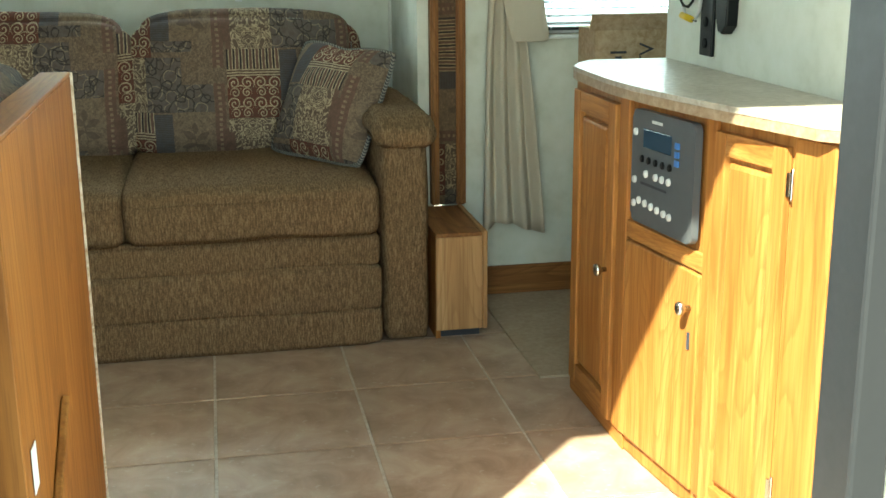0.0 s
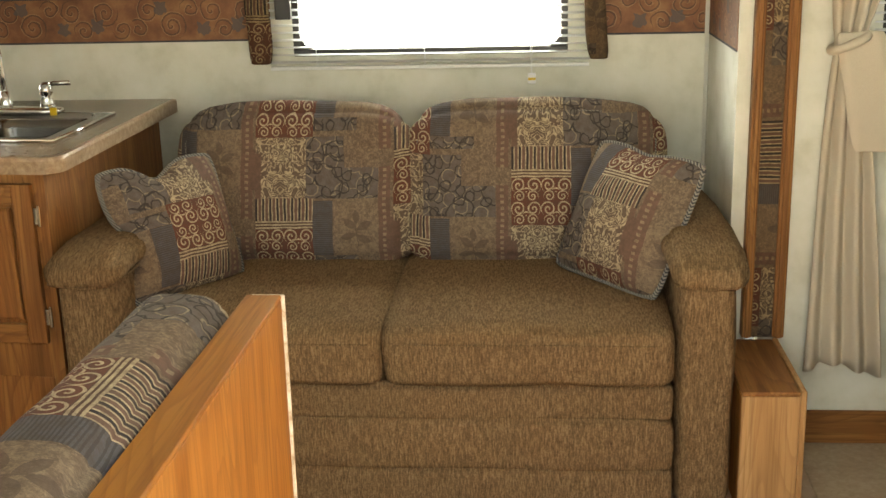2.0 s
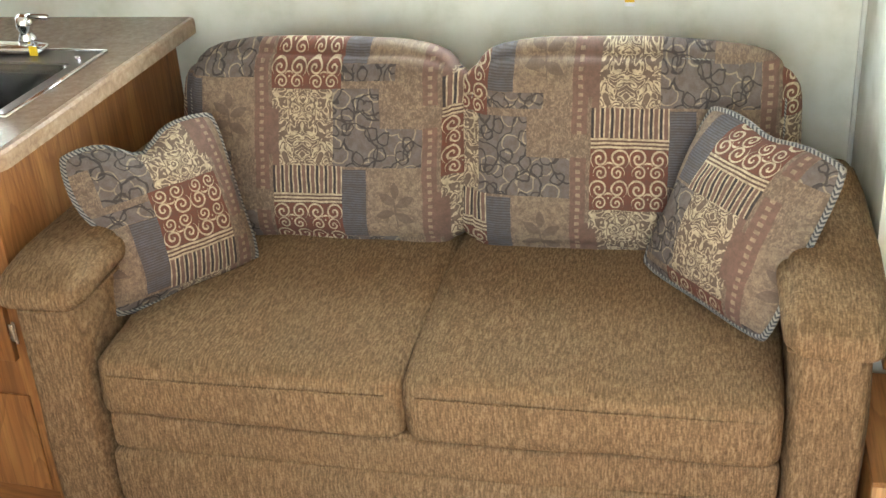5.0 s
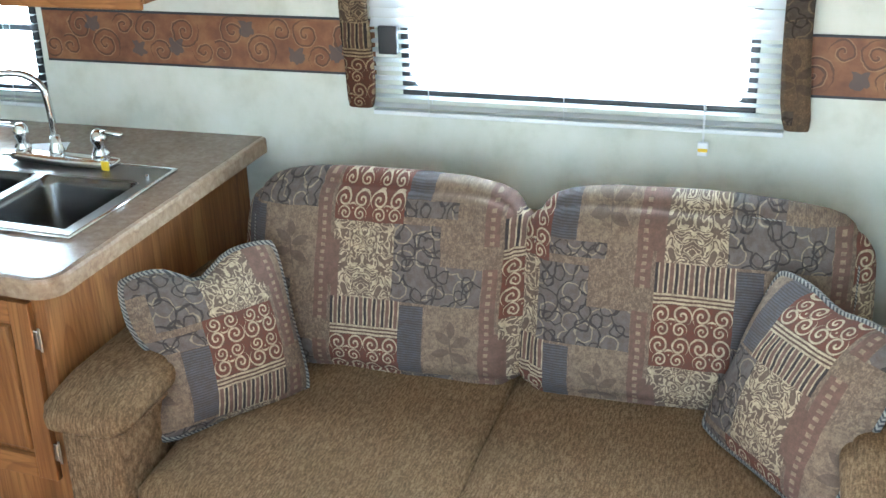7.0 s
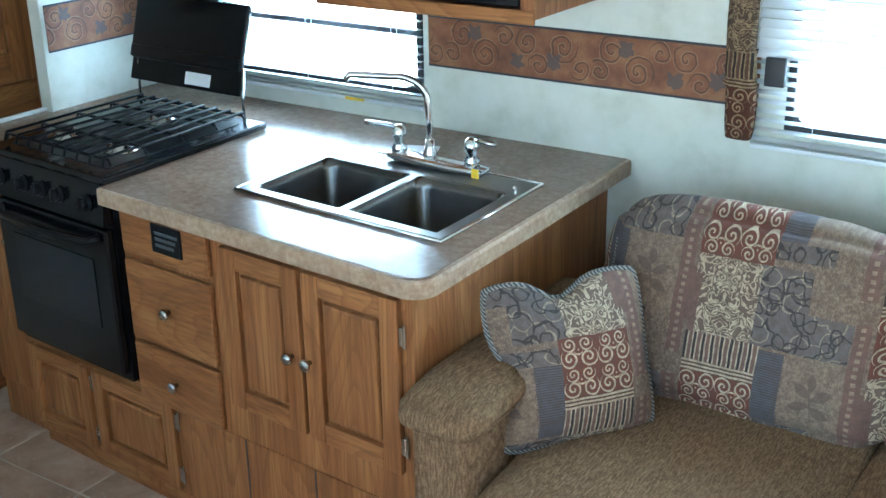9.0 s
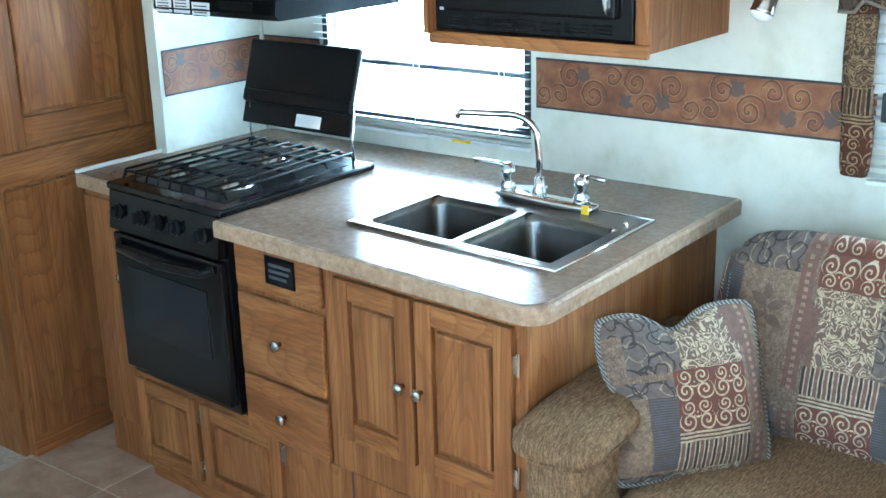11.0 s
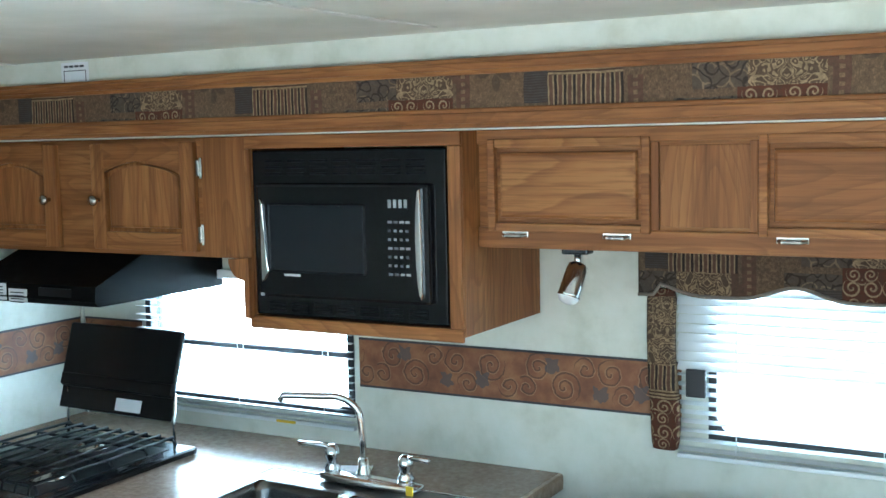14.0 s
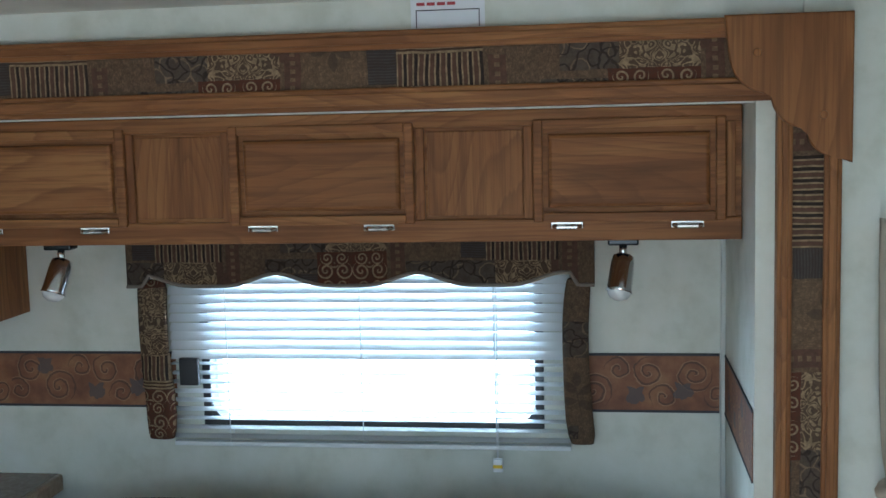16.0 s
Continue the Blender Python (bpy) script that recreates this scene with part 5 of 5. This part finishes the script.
for k in range(4):
    part("display_digit", moved(box(-1.046 + k * 0.015, -1.037 + k * 0.015, 1.654, 1.674, 0.0308, 0.0316), MM), key_mat, micro)
for j in range(7):
    for k in range(4):
        u, w = -1.050 + k * 0.0165, 1.626 - j * 0.021
        part("key", moved(box(u + 0.002, u + (0.010 if j % 3 else 0.014), w - 0.009, w - 0.003, 0.0298, 0.0308), MM), grey_panel if (j + k) % 3 == 1 else key_mat, micro)
part("badge", moved(box(-1.36, -1.31, 1.478, 1.484, 0.0298, 0.0315), MM), silver_plastic, micro)
part("latch_button", moved(box(-1.435, -1.425, 1.425, 1.432, 0.030, 0.033), MM), silver_plastic, micro)

over = thing("wall_cabinet", "long oak overhead cabinet with flip-up doors above the sofa", "cabinet")
OF = -0.345
part("body", box(-0.855, SIDE_R - 0.002, OF, -0.003, 1.560, 1.826), oak_h, over)
OM = Matrix.Translation((0, OF, 0)) @ FRONT
part("bottom_rail", moved(box(-0.855, SIDE_R - 0.002, 1.556, 1.604, 0.0005, 0.012, 0.003), OM), oak_h, over)
part("top_rail", moved(box(-0.855, SIDE_R - 0.002, 1.800, 1.8345, 0.0005, 0.012, 0.003), OM), oak_h, over)
doors = ((-0.825, -0.425), (-0.187, 0.220), (0.474, 0.870))
for u0, u1 in doors:
    d = panel_door(OM, over, u0, u1, 1.596, 1.812, 0.001, 0.020, 0, (oak_h, oak_h))
    for u in (u0 + 0.10 * (u1 - u0) + 0.03, u1 - 0.12 * (u1 - u0) - 0.03):
        bm = box(u - 0.034, u + 0.034, 1.582, 1.600, 0.012, 0.016, 0.002)
        tube([(u - 0.028, 1.588, 0.015), (u - 0.02, 1.587, 0.026), (u + 0.02, 1.587, 0.026), (u + 0.028, 1.588, 0.015)], 0.005, bm, 8)
        part("pull", moved(bm, OM), nickel, d, "small nickel bar pull")
for u0, u1 in ((-0.405, -0.195), (0.248, 0.452)):
    part("fixed_panel", moved(box(u0, u1, 1.612, 1.792, 0.0005, 0.005, 0.002), OM), oak_v, over)
for u in (-0.425, -0.207, 0.224, 0.454, 0.872):
    part("stile", moved(box(u, u + 0.018, 1.604, 1.80, 0.0005, 0.010, 0.002), OM), oak_v, over)


def spot_lamp(x, y, lean):
    s = thing("spot_lamp", "small chrome swivel spotlight, switched off, under the cabinet", "spotlight", "spotlights under the cabinet")
    part("mount", box(x - 0.034, x + 0.034, y - 0.022, y + 0.022, 1.530, 1.5595, 0.004), black_gloss, s, "dark glossy mounting block")
    part("stem", tube([(x, y, 1.536), (x, y, 1.495)], 0.009, steps=10), chrome, s, smooth=True)
    m = Matrix.Translation((x, y, 1.498)) @ Matrix.Rotation(radians(lean), 4, "Y") @ Matrix.Rotation(radians(-18), 4, "X") @ Matrix.Diagonal((0.9, 0.9, 0.92, 1.0))
    head = lathe([(0.016, 0.012), (0.026, 0.006), (0.029, -0.01), (0.031, -0.075), (0.033, -0.082)], 22)
    h = part("head", moved(head, m), chrome, s, smooth=True)
    part("bulb", moved(lathe([(0.027, -0.078), (0.029, -0.086), (0.022, -0.097), (0.008, -0.103)], 20), m), bulb_mat, h, "frosted reflector bulb", True)


spot_lamp(-0.665, -0.20, 12)
spot_lamp(0.662, -0.20, 8)

# ---- sofa window dressing ----
val = thing("window_valance", "patchwork fabric valance with a scalloped hem", "valance")
n = 60
lowline = []
for k in range(n + 1):
    s = k / n
    u = -0.545 + 1.142 * s
    c = 1.428 + 0.030 * (0.5 + 0.5 * math.cos(2 * math.pi * (u - 0.007 - 0.173) / 0.346)) ** 2.2
    lowline.append((u, c if 0.04 < s < 0.96 else 1.428))
pts = lowline + [(0.597, 1.558), (-0.545, 1.558)]
VM = Matrix.Translation((0, -0.075, 0)) @ FRONT
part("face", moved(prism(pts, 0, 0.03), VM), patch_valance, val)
part("hem", moved(tube([(u, w - 0.002, 0.031) for u, w in lowline], 0.0045, steps=6), VM), hem_mat, val, "taupe corded hem", True)
for u in (-0.540, 0.585):
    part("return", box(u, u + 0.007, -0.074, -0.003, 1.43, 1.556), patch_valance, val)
for x0, x1, bow in ((-0.540, -0.474, 0.0), (0.530, 0.590, -0.012)):
    bm = soft_box(x0, x1, -0.062, -0.034, 1.028, 1.432, 0.008, 0.003, 8, x0)
    for v in bm.verts:
        v.co.x += bow * math.sin((v.co.z - 1.03) / 0.4 * math.pi) + (0.012 if x0 < 0 else 0.004) * (1.43 - v.co.z) / 0.4
    part("side_strip", bm, patch_hanging, val, smooth=True)
part("blind_bracket", box(-0.445, -0.395, -0.048, -0.034, 1.165, 1.235, 0.003), dark_frame, b1, "dark blind latch")

# ---- front window corner: curtain, carton ----
curt = thing("curtain", "beige curtain gathered and tied beside the front window", "curtain")
own = bmesh.new()
nu, nw = 60, 40
cols = []
for j in range(nw + 1):
    z = 0.225 + (1.62 - 0.225) * j / nw
    t = (z - 1.12) / 0.5 if z > 1.12 else (1.12 - z) / 1.0
    wide = 0.055 + (0.17 * min(1, max(0, t)) ** 0.7)
    mid = 1.175 + (0.045 * min(1, max(0, t)) if z < 1.12 else 0.06 * t)
    row = []
    for k in range(nu + 1):
        s = k / nu
        x = mid + (s - 0.5) * wide
        y = MAIN - 0.045 - 0.020 * math.sin(s * 3.2 * 2 * math.pi + 0.6 * math.sin(z * 3)) * (0.55 + 0.45 * min(1, t)) - 0.01 * math.sin(z * 5 + s * 4)
        row.append(own.verts.new((x, y, z + 0.02 * math.sin(s * 5) * (1 if j == 0 else 0))))
    cols.append(row)
for a, b in zip(cols, cols[1:]):
    for k in range(nu):
        own.faces.new((a[k], a[k + 1], b[k + 1], b[k]))
panel = part("panel", own, curtain_mat, curt, smooth=True)
sol = panel.modifiers.new("thickness", "SOLIDIFY")
sol.thickness = 0.003
tie = [(1.175 + 0.045 * math.cos(a), MAIN - 0.052 + 0.042 * math.sin(a), 1.125 + 0.02 * math.cos(a)) for a in [2 * math.pi * k / 20 for k in range(20)]]
part("tieback", tube(tie, 0.012, steps=8, closed=True), curtain_mat, curt, smooth=True)
flap = soft_box(1.215, 1.305, MAIN - 0.075, MAIN - 0.055, 0.845, 1.15, 0.008, 0.004, 8, 5)
for v in flap.verts:
    v.co.x -= 0.20 * (v.co.z - 0.845) - 0.02 * math.sin(20 * v.co.x)
part("tie_end", flap, curtain_mat, curt, smooth=True)

carton = thing("carton", "plain cardboard carton with dark printing, standing upright", "carton")
part("box", box(1.365, 1.75, -0.96, -0.80, F + 0.006, 0.900, 0.004), cardboard, carton)
CM = Matrix.Translation((0, -0.96, 0)) @ FRONT
part("flap", moved(box(1.35, 1.75, -0.002, 0.05, 0, 0.006), Matrix.Translation((0, -0.955, 0.900)) @ FRONT @ Matrix.Rotation(radians(25), 4, "X")), cardboard, carton)
text_on(CM, carton, "TV", 1.53, 0.82, 0.0008, 0.065, ink, spin=90)
part("arrow", moved(prism([(1.415, 0.79), (1.44, 0.765), (1.465, 0.79), (1.45, 0.79), (1.45, 0.82), (1.43, 0.82), (1.43, 0.79)], 0.0002, 0.0012), CM), ink, carton)
part("arrow_bar", moved(box(1.415, 1.465, 0.828, 0.835, 0.0002, 0.0012), CM), ink, carton)

# ---- entertainment cabinet ----
ent = thing("entertainment_cabinet", "golden oak cabinet with doors and a built-in stereo", "cabinet")
EX = 1.165
EW = (gold_v, gold_y)
NEAR = 2.745
own = bmesh.new()
rows = [[own.verts.new((x, -1.445 - (NEAR - 1.445) * k / 16, z)) for k in range(17)] for x, z in ((EX, F + 0.006), (EX, 0.826), (1.415, 0.826), (1.415, F + 0.006))]
for k in range(16):
    for a in range(4):
        own.faces.new((rows[a - 1][k], rows[a][k], rows[a][k + 1], rows[a - 1][k + 1]))
for k in (0, 16):
    own.faces.new([row[k] for row in rows])
part("body", own, gold_v, ent)
EM = Matrix.Translation((EX, 0, 0)) @ TO_LEFT
part("plinth", moved(box(1.44, 1.86, F + 0.001, F + 0.045, 0.0005, 0.004), EM), gold_y, ent)
d = panel_door(EM, ent, 1.475, 1.790, F + 0.05, 0.795, 0.001, 0.050, 0, EW)
knob(EM, d, 1.755, 0.40, 0.02)
part("stile", moved(box(1.800, 1.862, F + 0.048, 0.82, 0.0005, 0.014, 0.004), EM), gold_v, ent)
part("stile", moved(box(2.285, 2.322, F + 0.048, 0.82, 0.0005, 0.014, 0.004), EM), gold_v, ent)
part("rail", moved(box(1.862, 2.285, 0.505, 0.545, 0.0005, 0.012, 0.003), EM), gold_y, ent)
d = part("door", moved(box(1.868, 2.280, F + 0.05, 0.500, 0.0005, 0.016, 0.004), EM), gold_v, ent)
knob(EM, d, 2.245, 0.425, 0.016)
part("keyhole", moved(box(2.240, 2.250, 0.335, 0.372, 0.016, 0.018, 0.002), EM), ink, d)
d = panel_door(EM, ent, 2.330, 2.600, F + 0.05, 0.800, 0.001, 0.045, 0, EW)
hinge(EM, d, 2.608, 0.735, 0.012)
hinge(EM, d, 2.608, 0.150, 0.012)
part("stile", moved(box(2.620, NEAR, F + 0.048, 0.82, 0.0005, 0.014, 0.004), EM), gold_v, ent)
radio = thing("car_stereo", "grey wall-mounted stereo with buttons and a display", "stereo")
part("face", moved(prism([(1.950 + 0.02 * math.cos(a), 0.580 + 0.02 * math.sin(a)) for a in [math.pi + math.pi / 2 * k / 5 for k in range(6)]]
                         + [(2.245 + 0.02 * math.cos(a), 0.580 + 0.02 * math.sin(a)) for a in [1.5 * math.pi + math.pi / 2 * k / 5 for k in range(6)]]
                         + [(2.245 + 0.02 * math.cos(a), 0.785 + 0.02 * math.sin(a)) for a in [math.pi / 2 * k / 5 for k in range(6)]]
                         + [(1.950 + 0.02 * math.cos(a), 0.785 + 0.02 * math.sin(a)) for a in [math.pi / 2 + math.pi / 2 * k / 5 for k in range(6)]], 0.0145, 0.030, None, 0.004), EM), grey_panel, radio)
part("display", moved(box(2.00, 2.15, 0.728, 0.768, 0.0295, 0.032, 0.002), EM), screen_mat, radio)
part("nameplate", moved(box(2.045, 2.10, 0.783, 0.789, 0.0295, 0.0312), EM), silver_plastic, radio)
for k in range(3):
    part("button", moved(box(2.172, 2.192, 0.745 - k * 0.018, 0.758 - k * 0.018, 0.0295, 0.033, 0.001), EM), blue_mat, radio, "blue button")
for k in range(5):
    part("button", moved(lathe([(0.008, 0), (0.008, 0.004), (0.006, 0.005)], 12, at=(1.995 + k * 0.038, 0.702, 0.0295)), EM), black_satin, radio)
for u, w in ((2.02, 0.672), (2.075, 0.672), (2.11, 0.672), (2.145, 0.672), (1.955, 0.756), (1.955, 0.652), (1.955, 0.60), (1.985, 0.61), (2.02, 0.608), (2.055, 0.606), (2.09, 0.604), (2.125, 0.602), (2.155, 0.60)):
    part("button", moved(lathe([(0.008, 0), (0.008, 0.004), (0.006, 0.006)], 12, at=(u, w, 0.0295)), EM), silver_plastic, radio, "small silver button")
part("disc_slot", moved(box(1.99, 2.13, 0.647, 0.652, 0.0295, 0.031), EM), ink, radio)

ectr = thing("countertop", "pale mottled laminate top with a bowed front edge", "countertop")
line = []
for k in range(25):
    t = k / 24
    y = -1.40 - (NEAR + 0.03 - 1.40) * t
    line.append((1.128 + (0.16 * max(0, 0.12 - t) / 0.12) ** 2 * 3 - 0.020 * math.sin(math.pi * min(1, t * 1.1)), y))
pts = line[:-1] + [(1.150, -NEAR - 0.022), (1.175, -NEAR - 0.03), (1.418, -NEAR - 0.03), (1.418, -1.40)]
part("edge", prism(pts, 0.8265, 0.8465), edge_mat, ectr, "mottled edge band")
part("top", prism([(x - 0.001 if x < 1.4 else x, y) for x, y in pts], 0.847, 0.858, None, 0.006), laminate("pale_laminate", [(0.36, (0.30, 0.25, 0.20)), (0.5, (0.40, 0.35, 0.29)), (0.64, (0.5, 0.45, 0.39))], 0.35), ectr)


def bowed(*things):
    """The cabinet's front swings back to the wall towards the entry door."""
    for t in things:
        for ob in t.children_recursive:
            for v in ob.data.vertices:
                d = max(0.0, -1.83 - v.co.y)
                more = 0.077 * d + 0.072 * d * d
                reach = max(0.0, 1.418 - v.co.x) / 0.268
                v.co.y += (v.co.y + 4.297) * more
                v.co.x += 0.887 * more * min(1.0, reach)


bowed(ent, radio, ectr)

wall_with_holes("wall_entertainment", Matrix.Translation((1.42, 0, 0)) @ TO_LEFT, 1.385, -DOORWALL, F, CEIL, 0.05, [], wall_mat)
outlet = thing("wall_outlet", "black wall plate with hanging white and yellow audio cables", "outlet")
TM = Matrix.Translation((1.42, 0.345, 0)) @ TO_LEFT
part("plate", moved(box(1.965, 2.035, 0.885, 1.085, 0.0005, 0.010, 0.003), TM), black_satin, outlet)
for w in (0.915, 0.965, 1.055):
    part("socket", moved(lathe([(0.012, 0), (0.012, 0.004), (0.008, 0.005)], 14, at=(2.0, w, 0.010)), TM), iron, outlet)
for k, (mat_k, r_k) in enumerate(((white_plastic, 0.005), (black_satin, 0.0035), (white_plastic, 0.0035))):
    pts = []
    for j in range(18):
        a = 2 * math.pi * j / 17 * (1.0 + 0.2 * k)
        pts.append((1.93 - 0.01 * k + 0.05 * math.cos(a) * (1 - 0.15 * k), 1.05 + 0.085 * math.sin(a) + 0.03 * k, 0.02 + 0.008 * k + 0.006 * math.sin(2 * a)))
    part("cable", moved(tube(pts, r_k, steps=6), TM), mat_k, outlet, smooth=True)
part("plug", moved(tube([(1.900, 0.975, 0.03), (1.96, 0.968, 0.03)], 0.008, steps=10), TM), yellow_mat, outlet, "yellow plug", True)
part("plug_tip", moved(tube([(1.96, 0.968, 0.03), (1.985, 0.966, 0.03)], 0.003, steps=8), TM), chrome, outlet)
holder = thing("wall_holder", "small black holder on the pale wall", "holder")
part("cup", moved(prism([(2.09, 1.06), (2.155, 1.06), (2.150, 0.965), (2.125, 0.945), (2.105, 0.95), (2.09, 0.98)], 0.0005, 0.028, None, 0.004), TM), black_satin, holder)
part("socket_plate", moved(box(2.10, 2.16, 1.10, 1.17, 0.0005, 0.010, 0.003), TM), black_satin, holder)

# ---- dinette bench ----
bench = thing("dinette_bench", "oak-backed dinette bench with a patchwork cushion", "bench")
DX = 0.012
part("back_panel", box(DX - 0.045, DX - 0.001, DOORWALL + 0.024, -2.135, F, 0.928, 0.002), bench_v, bench)
part("top_cap", box(DX - 0.052, DX - 0.0005, DOORWALL + 0.024, -2.137, 0.9285, 0.936, 0.002), bench_y, bench)
part("edge_strip", box(DX - 0.046, DX + 0.003, -2.1345, -2.128, F, 0.934, 0.002), thread_edge, bench, "peeling pale edge strip")
c = soft_box(DX - 0.195, DX - 0.056, DOORWALL + 0.03, -2.165, 0.42, 0.955, 0.05, 0.012, 16, 9)
part("back_cushion", c, patch_bench, bench, "striped and scrolled patchwork cushion", True)
part("seat_cushion", soft_box(DX - 0.62, DX - 0.20, DOORWALL + 0.03, -2.165, 0.30, 0.43, 0.05, 0.015, 10, 12), patch_bench, bench, smooth=True)
part("seat_box", box(DX - 0.58, DX - 0.046, DOORWALL + 0.026, -2.15, F, 0.30, 0.002), bench_v, bench)
part("strut", moved(box(-0.03, 0.03, 0, 0.40, 0.0, 0.012, 0.003), Matrix.Translation((DX, -2.925, 0.28)) @ TO_RIGHT @ Matrix.Rotation(radians(-60), 4, "Z")), bench_v, bench)
part("label", moved(box(0, 0.035, 0, 0.06, 0.0005, 0.0015), Matrix.Translation((DX, -2.885, 0.485)) @ TO_RIGHT), paper, bench, "small white printed label")

# ---- entry door frame, step ----
dfr = tagged(new("door_1"), "grey metal entry door frame, door open", "door frame", kind="structure")
part("jamb", box(DOOR[1] - 0.055, DOOR[1] - 0.0005, DOORWALL - 0.075, DOORWALL + 0.02, F, DOOR[3] - 0.0005, 0.006), grey_trim, dfr)
part("jamb", box(DOOR[0] + 0.0005, DOOR[0] + 0.03, DOORWALL - 0.075, DOORWALL + 0.02, F, DOOR[3] - 0.0005, 0.006), grey_trim, dfr)
part("head", box(DOOR[0] + 0.031, DOOR[1] - 0.056, DOORWALL - 0.075, DOORWALL + 0.02, DOOR[3] - 0.03, DOOR[3] - 0.0005, 0.006), grey_trim, dfr)
step = thing("entry_step", "grey metal entry step outside the door", "step")
part("tread", box(0.05, 0.68, DOORWALL - 0.42, DOORWALL - 0.10, -0.36, -0.33, 0.006), grey_trim, step)
for x in (0.08, 0.63):
    part("bracket", box(x, x + 0.025, DOORWALL - 0.40, DOORWALL - 0.065, -0.62, -0.36, 0.004), grey_trim, step)

# ---- stickers and lamp above the fascia ----
for x, z0, w, h in ((-2.11, 1.9935, 0.105, 0.055), (0.252, 1.9935, 0.145, 0.058)):
    st = thing("warning_sticker", "white safety sticker with red print above the fascia", "sticker")
    SM = Matrix.Translation((0, MAIN + 0.125 * (1.05 - x) / 3.65 - 0.004, 0)) @ FRONT
    part("sheet", moved(box(x, x + w, z0, z0 + h, 0.0005, 0.0015), SM), paper, st)
    for k in range(4):
        part("heading_bar", moved(box(x + 0.012 + k * 0.020, x + 0.028 + k * 0.020, z0 + h - 0.014, z0 + h - 0.008, 0.0015, 0.0022), SM), red_ink if x > 0 else ink, st)
    fr = moved(box(x + 0.010, x + w - 0.010, z0 + h - 0.024, z0 + h - 0.022, 0.0015, 0.0022), SM)
    part("frame_line", fr, ink, st)
    for u in (x + 0.010, x + w - 0.012):
        part("frame_line", moved(box(u, u + 0.002, z0 + 0.002, z0 + h - 0.024, 0.0015, 0.0022), SM), ink, st)
dome = thing("ceiling_light", "round frosted ceiling dome light, switched off", "ceiling light")
part("base", lathe([(0.075, -0.012), (0.075, -0.0005)], 28, at=(-1.86, -1.27, CEIL)), white_plastic, dome, smooth=False)
part("shade", lathe([(0.012, -0.05), (0.045, -0.042), (0.066, -0.026), (0.070, -0.0125)], 28, at=(-1.86, -1.27, CEIL)), bulb_mat, dome, smooth=True)

# ---- floor tiles ----
PITCH, X0, Y0 = 0.374, 0.215, -1.33
own = bmesh.new()
g = 0.0035
bmesh.ops.create_cube(own, size=1)
for v in own.verts:
    v.co = Vector((v.co.x * (PITCH - 2 * g), v.co.y * (PITCH - 2 * g), v.co.z * 0.004))
bmesh.ops.bevel(own, geom=[e for e in own.edges if all(v.co.z > 0 for v in e.verts)], offset=0.0012, segments=1, affect="EDGES")
tile_mesh = bpy.data.meshes.new("floor_tile")
own.to_mesh(tile_mesh)
own.free()
tile_mesh.materials.append(tile_mat)
for i in range(-8, 9):
    for j in range(-6, 5):
        x, y = X0 + (i + 0.5) * PITCH, Y0 + (j + 0.5) * PITCH
        if not (DOORWALL + 0.19 < y < -0.1 and -3.3 < x < 3.0) or (x > 1.3 and y > -1.18):
            continue
        t = new("floor_tile", tile_mesh)
        t.parent = floor_ob
        t.location = (x, y, F - 0.002)
